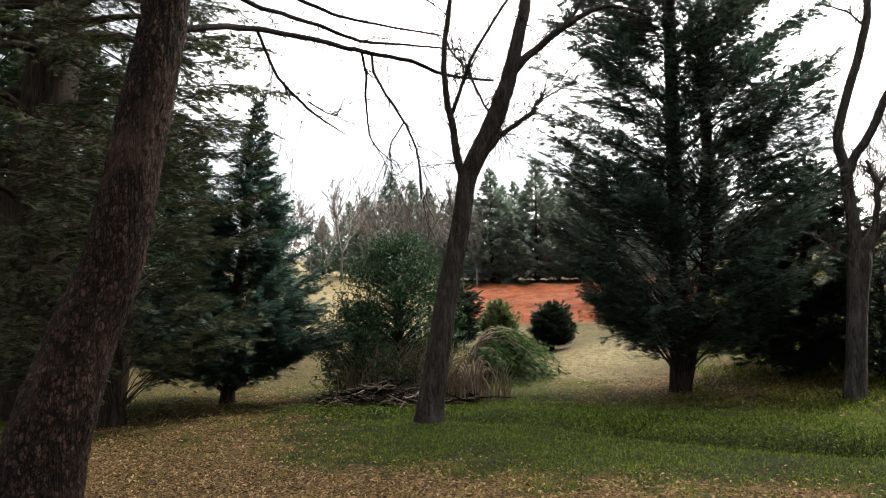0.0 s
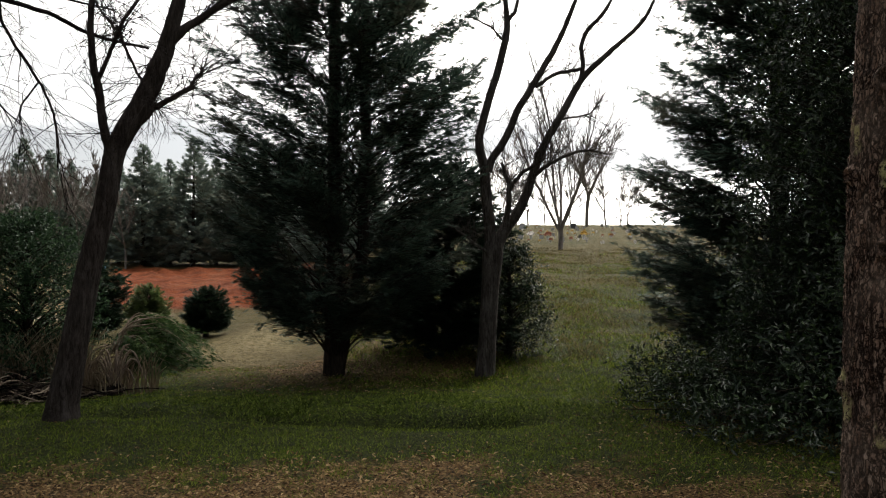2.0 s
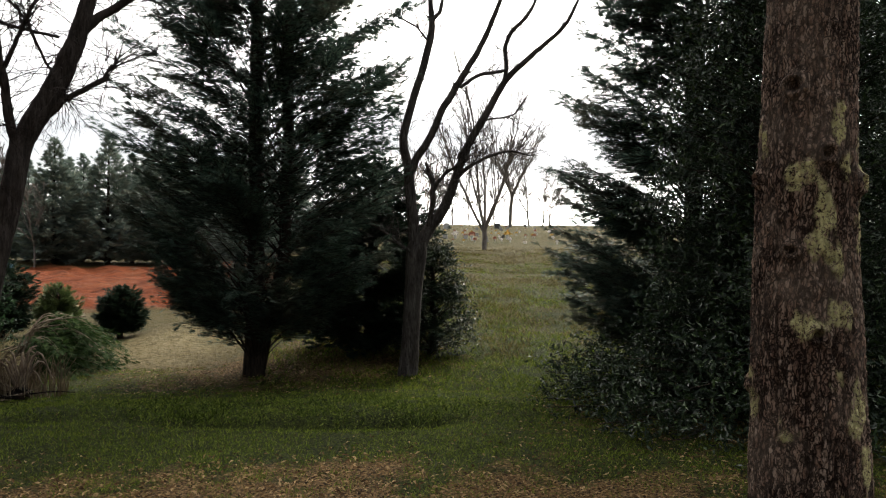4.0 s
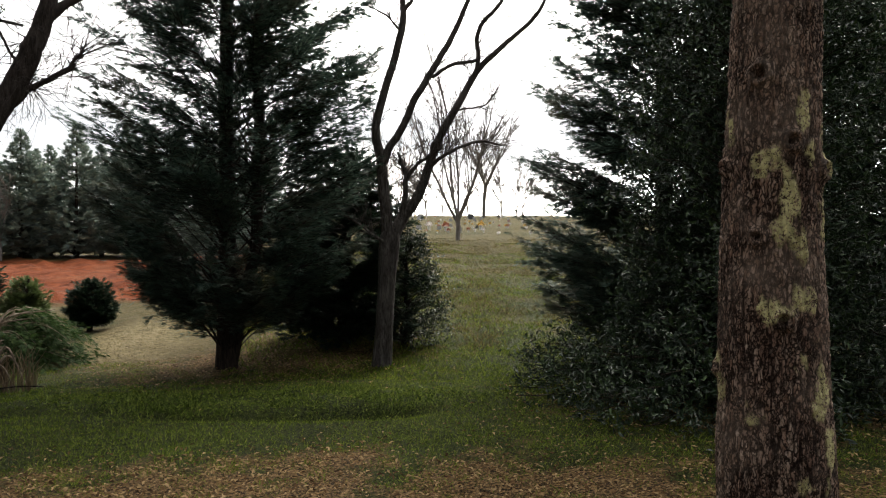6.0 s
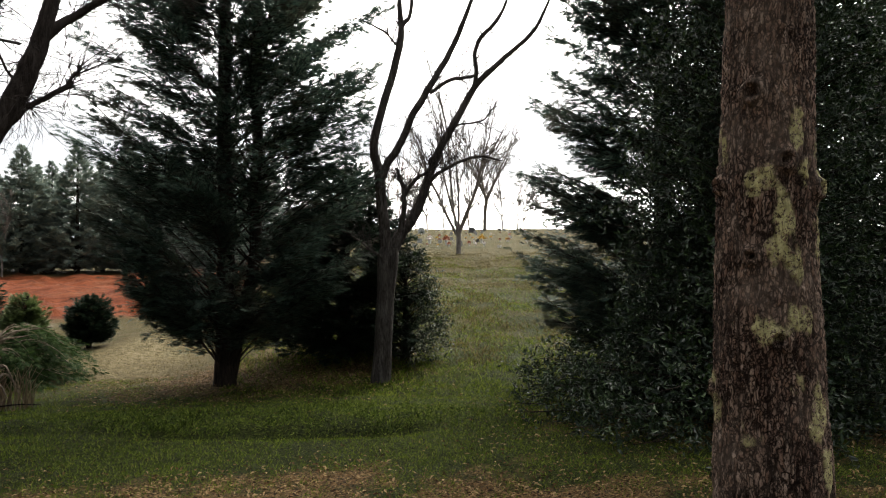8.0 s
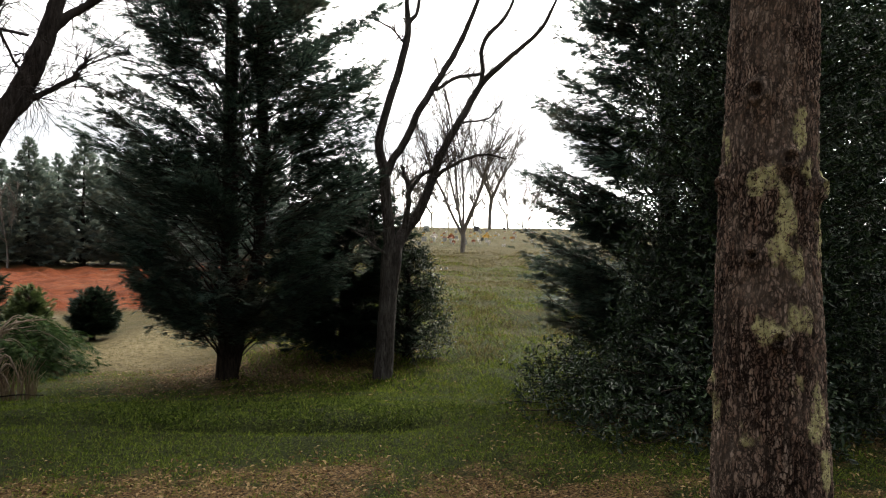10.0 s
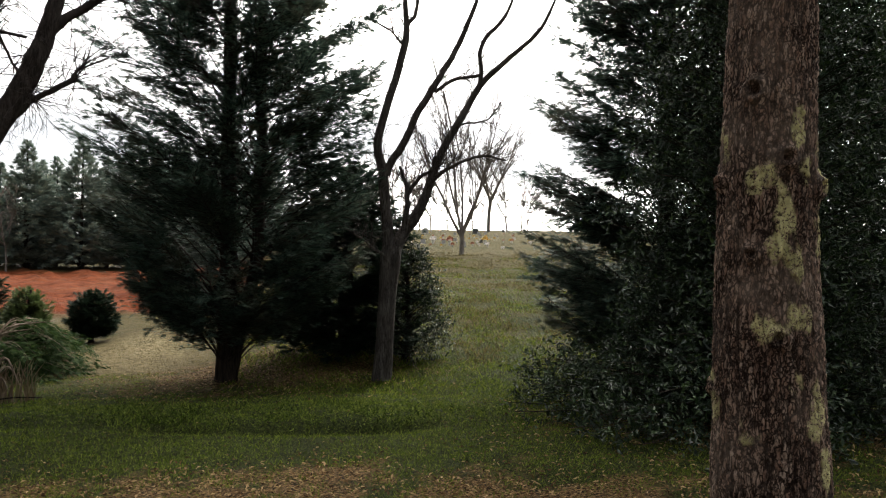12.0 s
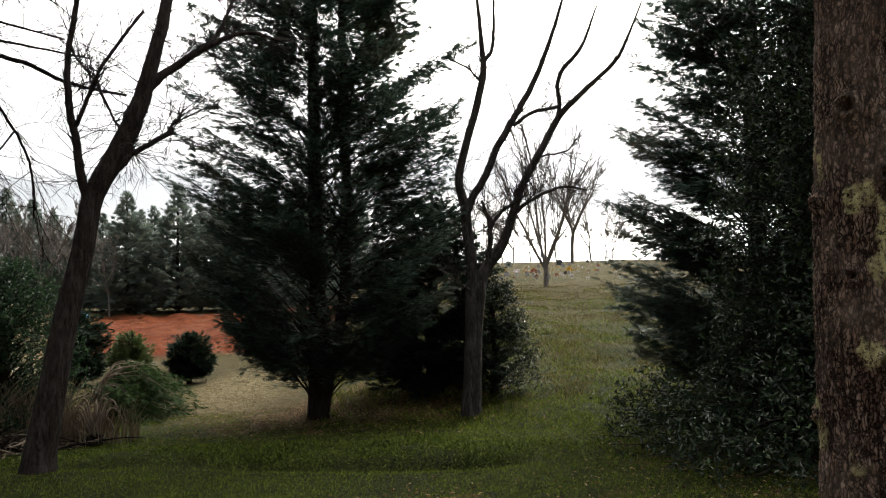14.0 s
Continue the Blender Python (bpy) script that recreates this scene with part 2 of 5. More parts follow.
M["grass"] = blades("lawn_grass", (0.026, 0.044, 0.004), (0.08, 0.12, 0.010), (0.22, 0.26, 0.04))
M["weeds"] = blades("ground_ivy", (0.010, 0.02, 0.003), (0.04, 0.066, 0.008), (0.17, 0.21, 0.04), 0.7)
M["dry_grass"] = blades("dry_grass", (0.036, 0.03, 0.010), (0.086, 0.071, 0.024), (0.21, 0.172, 0.066))
M["litter"] = blades("dead_leaves", (0.03, 0.017, 0.009), (0.16, 0.095, 0.045), (0.45, 0.32, 0.17), 0.8)
M["stalk"] = blades("dry_stalks", (0.13, 0.095, 0.06), (0.24, 0.18, 0.12), (0.4, 0.33, 0.23))


def plain(name, c, c2, scale=12.0, rough=0.6):
    k = Mat(name, rough, 0.3)
    k.ramp(k.noise(scale, 5), [(0.3, c), (0.7, c2)])
    return k.done()


M["stone"] = plain("grave_granite", (0.3, 0.3, 0.3), (0.5, 0.5, 0.49))
M["stone_dark"] = plain("dark_granite", (0.05, 0.05, 0.055), (0.1, 0.1, 0.1))
M["vase"] = plain("white_vase", (0.6, 0.6, 0.58), (0.8, 0.8, 0.78))
M["red_flower"] = plain("red_flower", (0.26, 0.07, 0.045), (0.4, 0.16, 0.1), 30)
M["yellow_flower"] = plain("yellow_flower", (0.5, 0.3, 0.05), (0.65, 0.45, 0.1), 30)
M["white_flower"] = plain("white_flower", (0.65, 0.6, 0.6), (0.8, 0.78, 0.76), 30)
M["tarp"] = plain("blue_tarp", (0.12, 0.3, 0.5), (0.2, 0.42, 0.62), 3, 0.45)
M["metal_pole"] = plain("grey_metal_pole", (0.3, 0.3, 0.3), (0.4, 0.4, 0.4), 20, 0.4)


# ---- mesh tools ----
RNG = np.random.default_rng(7)


def fast_mesh(name, verts, faces, smooth=False):
    """A mesh from arrays of corners and of faces with equal numbers of corners."""
    verts, faces = np.asarray(verts, np.float32), np.asarray(faces, np.int32)
    me = bpy.data.meshes.new(name)
    me.vertices.add(len(verts))
    me.vertices.foreach_set("co", verts.ravel())
    n, k = faces.shape
    me.loops.add(n * k)
    me.loops.foreach_set("vertex_index", faces.ravel())
    me.polygons.add(n)
    me.polygons.foreach_set("loop_start", np.arange(0, n * k, k, dtype=np.int32))
    me.polygons.foreach_set("use_smooth", np.full(n, smooth))
    me.update(calc_edges=True)
    return me


def set_attribute(me, name, values):
    at = me.attributes.new(name, "FLOAT", "POINT")
    at.data.foreach_set("value", np.asarray(values, np.float32))


def part(name, me, material, parent=None, label=""):
    ob = new(name, me)
    if me is not None and material is not None and not me.materials:
        me.materials.append(material)
    if parent is not None:
        ob.parent = parent
    if label:
        tagged(ob, label)
    return ob


def stand(az, d, z=None):
    """A pose on the ground, az degrees clockwise from +y and d metres off; its x axis runs across that direction."""
    x, y = d * math.sin(radians(az)), d * math.cos(radians(az))
    return pose(x, y, float(terrain(x, y)) if z is None else z, 0, 0, -az)


def thing(name, m, label, category, group="", kind=""):
    ob = new(name)
    ob.empty_display_size = 0.2
    ob.matrix_basis = m
    return tagged(ob, label, category, group, kind)


def spline(points, n):
    """n points on a smooth line through the points (with their radius as a fourth number)."""
    p = np.asarray(points, float)
    if len(p) == 2:
        t = np.linspace(0, 1, n)[:, None]
        return p[0] * (1 - t) + p[1] * t
    q = np.vstack([2 * p[0] - p[1], p, 2 * p[-1] - p[-2]])
    s = np.linspace(0, len(p) - 1 - 1e-9, n)
    i = s.astype(int)
    t = (s - i)[:, None]
    a, b, c, d = q[i], q[i + 1], q[i + 2], q[i + 3]
    return 0.5 * (2 * b + (c - a) * t + (2 * a - 5 * b + 4 * c - d) * t * t + (3 * b - a - 3 * c + d) * t ** 3)


def tube(path, sides=8):
    """Corners and four-sided faces of a tapering tube; path: x, y, z, radius."""
    path = np.asarray(path, float)
    p, r = path[:, :3], np.maximum(path[:, 3], 0.0005)
    t = np.gradient(p, axis=0)
    t /= np.linalg.norm(t, axis=1)[:, None] + 1e-12
    ref = np.array([1.0, 0, 0]) if abs(t[0][0]) < 0.8 else np.array([0, 1.0, 0])
    a = np.cross(t, ref)
    a /= np.linalg.norm(a, axis=1)[:, None] + 1e-9
    b = np.cross(t, a)
    ang = np.linspace(0, 2 * math.pi, sides, endpoint=False)
    v = p[:, None] + r[:, None, None] * (np.cos(ang)[None, :, None] * a[:, None] + np.sin(ang)[None, :, None] * b[:, None])
    n = len(p)
    i = np.arange(n - 1)[:, None] * sides
    j = np.arange(sides)[None, :]
    k = (j + 1) % sides
    f = np.stack([i + j, i + sides + j, i + sides + k, i + k], -1).reshape(-1, 4)
    end = np.array([[(n - 1) * sides + q for q in (0, sides // 4, sides // 2, 3 * sides // 4)]])
    return v.reshape(-1, 3), np.vstack([f, end]) if sides >= 4 else f


def join(pieces):
    vs, fs, o = [], [], 0
    for v, f in pieces:
        vs.append(v)
        fs.append(f + o)
        o += len(v)
    return np.vstack(vs), np.vstack(fs)


def unit(v):
    return v / (np.linalg.norm(v, axis=-1, keepdims=True) + 1e-9)


def scatter(template, faces, at, forward, up, size):
    """Copies a small shape (forward, side, up) to many places."""
    f = unit(forward)
    s = unit(np.cross(f, up))
    u = np.cross(s, f)
    t = np.asarray(template, float)
    size = np.asarray(size, float).reshape(-1, 1, 1)
    v = at[:, None] + size * (t[None, :, :1] * f[:, None] + t[None, :, 1:2] * s[:, None] + t[None, :, 2:] * u[:, None])
    fc = np.asarray(faces)[None] + (np.arange(len(at)) * len(t))[:, None, None]
    return v.reshape(-1, 3), fc.reshape(-1, fc.shape[-1])


def spray(leaflets=7, width=0.075, droop=0.1, angle=38):
    """A flat fan of narrow leaflets: a twig of a conifer."""
    v, f = [], []
    half = leaflets // 2
    for i in range(leaflets):
        k = i - half
        start = 0.62 * (1 - abs(k) / (half + 0.6))
        ln = (1 - start) * (1.0 if k == 0 else 0.85)
        a = radians(angle) * np.sign(k) * (0.8 + 0.1 * abs(k))
        d, n = np.array([math.cos(a), math.sin(a)]), np.array([-math.sin(a), math.cos(a)])
        o = np.array([start if k else 0.25, 0.0])
        ln = ln if k else 0.75
        for s, w, z in ((0.1, -1, 0), (0.1, 1, 0.02), (1, 0, -droop)):
            xy = o + d * ln * s + n * width * w
            v.append((xy[0], xy[1], z))
        f.append(tuple(range(3 * i, 3 * i + 3)))
    return v, f


SPRAY = spray(5, 0.05, 0.06, 32)
SPRAY_FAR = spray(3, 0.1, 0.05, 30)
SPRAY_COARSE = spray(7, 0.075, 0.1, 36)
LEAF_V = [(0, 0, 0), (0.45, 0.18, 0.07), (1, 0, -0.05), (0.45, -0.18, 0.07)]
LEAF_F = [(0, 2, 1), (0, 3, 2)]


def bark_tube(path, sides, across, along, depth):
    """A tube with bark plates and cracks in its surface. Returns corners, faces and how far each corner is from a crack."""
    path = np.asarray(path, float)
    v, f = tube(path, sides)
    run = np.concatenate([[0], np.cumsum(np.linalg.norm(np.diff(path[:, :3], axis=0), axis=1))])
    c = np.repeat(path[:, :3], sides, 0)
    n = unit(v - c)
    r, s = np.repeat(path[:, 3], sides), np.repeat(run, sides)
    disp, crack = np.zeros(len(v)), np.zeros(len(v))
    mean = float(np.median(path[:, 3]))
    for i in range(len(v)):
        x, y, h = n[i][0] * mean, n[i][1] * mean, s[i]
        w = 0.5 * noise.noise(Vector((x * 12, y * 12, h * 9)))
        d, _ = noise.voronoi(Vector((x * across + w, y * across + w, h * along + w)))
        crack[i] = min((d[1] - d[0]) * 2.2, 1.0)
        disp[i] = (min(crack[i], 0.75) + 0.35 * noise.noise(Vector((x * 70, y * 70, h * 50))) + 0.5 * noise.noise(Vector((x * 6, y * 6, h * 2.5)))) * depth
    return v + n * disp[:, None], f, crack


# ---- the ground ----
def smooth(x, lo, hi):
    t = np.clip((np.asarray(x, float) - lo) / (hi - lo), 0, 1)
    return t * t * (3 - 2 * t)


def lattice(i, j, k):
    """A fixed random number between -1 and 1 for each crossing of a grid."""
    h = (i * 374761393 + j * 668265263 + k * 974634541) & 0x7fffffff
    h = ((h ^ (h >> 13)) * 1274126177) & 0x7fffffff
    h = ((h ^ (h >> 16)) * 668265263) & 0x7fffffff
    return (h & 0xfffff) / 524288.0 - 1.0


def lumps(x, y, k=0):
    """Smooth noise between -1 and 1 with lumps one unit across."""
    x, y = np.asarray(x, float) + 500.0, np.asarray(y, float) + 500.0
    i, j = np.floor(x).astype(np.int64), np.floor(y).astype(np.int64)
    u, w = x - i, y - j
    u, w = u * u * (3 - 2 * u), w * w * (3 - 2 * w)
    return (lattice(i, j, k) * (1 - u) + lattice(i + 1, j, k) * u) * (1 - w) + (lattice(i, j + 1, k) * (1 - u) + lattice(i + 1, j + 1, k) * u) * w


def waves(x, y, s, k=0.0):
    """Uneven patches about s metres across."""
    n, c, d = int(k * 10) + int(s * 100), 0.83, 0.56
    xr, yr = (c * x - d * y) / s, (d * x + c * y) / s
    return 1.25 * (0.6 * lumps(xr, yr, n) + 0.3 * lumps(xr * 2.1, yr * 2.1, n + 1) + 0.2 * lumps(xr * 4.3, yr * 4.3, n + 2))


def ditch_line(x, y):
    """How far beyond the foot of the ditch a place lies, and how clearly the ditch shows there."""
    r, az = np.hypot(x, y), np.degrees(np.arctan2(x, y))
    foot = np.interp(az, [-12, -4, 4, 10, 18, 40], [8.75, 8.6, 8.2, 7.75, 7.5, 7.45]) + 0.1 * waves(x, y, 0.9, 2.0)
    show = smooth(az, -13, -10) * (1 - smooth(az, 33, 39)) * (1 - 0.75 * smooth(az, -5.5, -3.5) * (1 - smooth(az, 7, 10.5)))
    return r - foot, show


def terrain(x, y):
    x, y = np.asarray(x, float), np.asarray(y, float)
    r, az = np.hypot(x, y), np.degrees(np.arctan2(x, y))
    flat = np.interp(r, [0, 8.5, 10.5, 14, 26, 50, 75, 130, 400, 3000], [0, 0, -0.18, -0.22, -0.33, 0.22, 1.0, 2.4, 6, 12])
    hill = np.interp(r, [0, 8.5, 10.2, 12, 31, 34, 40, 60, 112, 125, 400, 3000], [0, 0, -0.16, -0.1, 1.42, 1.55, 1.72, 2.6, 5.0, 5.0, 4.5, 12])
    m = smooth(az, 12, 24) * (1 - smooth(az, 120, 160))
    z = flat * (1 - m) + hill * m
    # a low shoulder beside the cedars, and the shallow ditch
    z = z + 0.22 * np.exp(-((az - 11.5) / 2.6) ** 2 - ((r - 17) / 2.6) ** 2)
    off, show = ditch_line(x, y)
    z = z + show * (0.06 * np.exp(-((off - 0.5) / 0.35) ** 2) - 0.13 * np.exp(-(off / 0.15) ** 2)) * np.clip(0.3 + 1.0 * waves(x, y, 1.5, 5.0), 0.05, 1.2)
    near = smooth(r, 1.5, 4) * (1 - smooth(r, 12, 20))
    z = z + near * (0.022 * waves(x, y, 0.45, 6.0) + 0.02 * waves(x, y, 1.3))
    mound = smooth(az, 17, 22) * smooth(r, 12, 16) * (1 - smooth(r, 60, 110)) * (1 - smooth(az, 90, 110))
    z = z + mound * (0.075 * waves(x, y, 1.0, 7.0) + 0.08 * waves(x, y, 2.6, 8.0))
    return z + 0.05 * waves(x, y, 4.1, 1.0) * smooth(r, 6, 20) * (1 - smooth(r, 500, 900))


def zones(x, y):
    """How dry, littered, bare red and gravelly the ground is."""
    r, az = np.hypot(x, y), np.degrees(np.arctan2(x, y))
    wob = waves(x, y, 0.9) * 0.6 + waves(x, y, 3.1, 2.0)
    dry = np.clip(smooth(r, 9.5, 14) * (0.85 - 0.5 * smooth(az, 20, 28)) + 0.42 * smooth(r, 15, 34) * smooth(az, 20, 30) + 0.12 * wob + 0.22 * waves(r * 1.0, az * 0.12, 1.1, 9.0) * smooth(r, 11, 14), 0, 1)
    litter = (1 - smooth(r + 0.6 * wob, 5.3, 7.2)) * np.clip(0.72 + 0.55 * waves(x, y, 0.55, 5.0), 0.1, 1) + (1 - smooth(az + 4 * wob, -18, -2)) * (1 - smooth(r, 9, 11.5)) * 0.5
    for la, lr, s in ((-26, 6, 2.2), (16.3, 11.3, 1.7), (23.3, 12.7, 1.9), (51.5, 8.6, 2.1), (-15.3, 11.2, 1.5)):
        litter = litter + 0.6 * np.exp(-((x - lr * np.sin(np.radians(la))) ** 2 + (y - lr * np.cos(np.radians(la))) ** 2) / s ** 2)
    red = smooth(az + 0.5 * wob, 1.0, 2.0) * (1 - smooth(az, 17, 19)) * smooth(r + 1.5 * wob, 25, 27.5) * (1 - smooth(r + 2 * wob, 51, 53.5))
    gravel = smooth(az, -12, -10) * (1 - smooth(az, 4, 6)) * np.exp(-((r - 24 - 0.5 * wob) / 0.8) ** 2) * 0.8
    return dry, np.clip(litter, 0, 1), red, gravel


def straw_zone(x, y):
    """Pale straw: the mown bank beside the cedars and the open field beyond the shrub."""
    r, az = np.hypot(x, y), np.degrees(np.arctan2(x, y))
    bank = np.exp(-((az - 10 - 0.5 * (r - 14)) / 4.0) ** 2 - ((r - 14.5) / 2.6) ** 2)
    field = (1 - smooth(az, -1, 1)) * smooth(r, 17, 24)
    return np.clip(0.9 * bank + 0.7 * field + 0.15 * waves(x, y, 1.1), 0, 1) * smooth(r, 10.5, 12)


def build_ground():
    rad = np.concatenate([np.linspace(0.4, 3.5, 8), np.linspace(3.7, 10.5, 110), np.linspace(10.6, 14, 36), np.geomspace(14.15, 60, 125), np.geomspace(61, 130, 40), np.geomspace(136, 3500, 26)])
    ang = np.radians(np.concatenate([np.linspace(-48, 78, 330), np.linspace(82, 308, 56)]))
    rr, aa = np.meshgrid(rad, ang, indexing="ij")
    x, y = (rr * np.sin(aa)).ravel(), (rr * np.cos(aa)).ravel()
    z = terrain(x, y)
    n = len(ang)
    dry, litter, red, gravel = zones(x, y)
    z = z + red * (0.3 * waves(x, y, 2.4, 3.0) + 0.22 * waves(x, y, 0.9, 4.0))
    v = np.vstack([np.stack([x, y, z], 1), [[0, 0, 0]]])
    i, j = np.meshgrid(np.arange(len(rad) - 1), np.arange(n), indexing="ij")
    k = (j + 1) % n
    f = np.stack([i * n + j, (i + 1) * n + j, (i + 1) * n + k, i * n + k], -1).reshape(-1, 4)
    inner = np.array([[len(v) - 1, q, q + 1, (q + 2) % n] for q in range(0, n, 2)])
    me = fast_mesh("ground", v, np.vstack([f, inner]).astype(int), True)
    for name, val in (("dry", dry), ("litter", litter), ("soil", red), ("gravel", gravel), ("straw", straw_zone(x, y))):
        set_attribute(me, name, np.append(val, val[0]))
    tagged(part("ground", me, M["ground"]), "lawn with dead leaves, dry slope and bare red soil", "ground", kind="structure")


build_ground()


def where(n, az0, az1, r0, r1, power=1.0):
    az = np.radians(RNG.uniform(az0, az1, n))
    r = (r0 ** power + (r1 ** power - r0 ** power) * RNG.random(n)) ** (1 / power)
    x, y = r * np.sin(az), r * np.cos(az)
    return x, y


def grass_stuff(name, n, span, height, width, material, label, keep, power=1.2, lean=0.8):
    x, y = where(n, *span, power)
    ok = keep(x, y, *zones(x, y)) > RNG.random(n)
    x, y = x[ok], y[ok]
    n = len(x)
    at = np.stack([x, y, terrain(x, y) - 0.005], 1)
    up = np.stack([RNG.normal(0, lean, n), RNG.normal(0, lean, n), np.ones(n)], 1)
    side = np.stack([RNG.normal(0, 1, n), RNG.normal(0, 1, n), np.zeros(n)], 1)
    v, f = scatter([(0, -0.5 * width, 0), (0, 0.5 * width, 0), (1, 0, 0.12)], [(0, 1, 2)], at, up, side, height * RNG.uniform(0.5, 1.3, n))
    tagged(part(name, fast_mesh(name, v, f), material), label, "grass", kind="stuff")


grass_stuff("lawn_grass", 420000, (-31, 63, 3.6, 12.5), 0.036, 0.15, M["grass"], "short green lawn grass growing through dead leaves",
            lambda x, y, d, l, s, g: np.clip(1.0 - 1.1 * l - 0.5 * d + 0.7 * waves(x, y, 0.22, 3.0) + 0.25 * waves(x, y, 0.7, 3.0), 0.03, 1))
grass_stuff("dry_lawn_grass", 120000, (-31, 63, 3.6, 16), 0.036, 0.18, M["dry_grass"], "short dry straw-coloured grass",
            lambda x, y, d, l, s, g: np.clip(0.12 + 0.8 * d + 0.2 * waves(x, y, 0.7) + 0.25 * l, 0.02, 0.9))
grass_stuff("slope_grass", 120000, (17, 46, 12, 36), 0.085, 0.16, M["dry_grass"], "dry tufted grass on the slope",
            lambda x, y, d, l, s, g: np.clip(0.05 + 0.9 * waves(x, y, 0.7, 2.0) + 0.35 * d, 0.03, 1) * (1 - s), 1.2, 0.7)
grass_stuff("slope_green_grass", 95000, (16, 46, 10, 32), 0.075, 0.16, M["grass"], "green grass between the dry tufts of the slope",
            lambda x, y, d, l, s, g: np.clip(0.7 - 0.8 * waves(x, y, 0.9, 6.0) - 0.024 * (np.hypot(x, y) - 12), 0.05, 1))


def ditch_band(x, y):
    off, show = ditch_line(x, y)
    return show * smooth(off, 0.0, 0.2) * (1 - smooth(off + 0.6 * waves(x, y, 1.0, 5.0), 0.5, 1.3)) * np.clip(0.45 + 0.9 * waves(x, y, 1.5, 5.0), 0.05, 1)


grass_stuff("ditch_weeds", 90000, (-13, 39, 7.2, 10.4), 0.075, 0.13, M["weeds"], "taller dark green weeds along the shallow ditch",
            lambda x, y, d, l, s, g: ditch_band(x, y) * np.clip(0.4 + 0.9 * waves(x, y, 0.4, 4.0), 0.02, 1), 1.2, 0.9)


def ivy_leaves():
    n = 60000
    x, y = where(n, -13, 39, 7.2, 10.0)
    ok = ditch_band(x, y) * np.clip(0.35 + 1.1 * waves(x, y, 0.5, 8.0), 0.02, 1) > RNG.random(n)
    x, y = x[ok], y[ok]
    n = len(x)
    at = np.stack([x, y, terrain(x, y) + RNG.uniform(0.0, 0.1, n) ** 1.1 * (1 + waves(x, y, 0.35, 9.0))], 1)
    fw = np.stack([RNG.normal(0, 1, n), RNG.normal(0, 1, n), RNG.normal(0, 0.4, n)], 1)
    v, f = scatter(LEAF_V, LEAF_F, at, fw, np.array([[0, 0, 1.0]]) + RNG.normal(0, 0.3, (n, 3)), RNG.uniform(0.025, 0.05, n))
    tagged(part("ditch_ivy", fast_mesh("ditch_ivy", v, f), M["weeds"]), "small ivy leaves trailing over the ditch bank", "ground cover", kind="stuff")


ivy_leaves()


def dead_leaves():
    n = 110000
    x, y = where(n, -31, 63, 3.4, 12.5, 1.0)
    d, l, s, g = zones(x, y)
    ok = np.clip(l * 0.8 - 0.06, 0.004, 1) > RNG.random(n)
    x, y = x[ok], y[ok]
    n = len(x)
    at = np.stack([x, y, terrain(x, y) + RNG.uniform(0.004, 0.03, n)], 1)
    fw = np.stack([RNG.normal(0, 1, n), RNG.normal(0, 1, n), RNG.normal(0, 0.3, n)], 1)
    v, f = scatter(np.array(LEAF_V) * (1, 1.25, 2.2), LEAF_F, at, fw, np.array([[0, 0, 1.0]]) + RNG.normal(0, 0.28, (n, 3)), RNG.uniform(0.018, 0.048, n))
    tagged(part("dead_leaves", fast_mesh("dead_leaves", v, f), M["litter"]), "curled brown dead leaves lying on the lawn", "leaf litter", kind="stuff")


dead_leaves()


# ---- trees ----
def wander(n, amount):
    return np.cumsum(RNG.normal(0, amount, (n, 3)), 0)


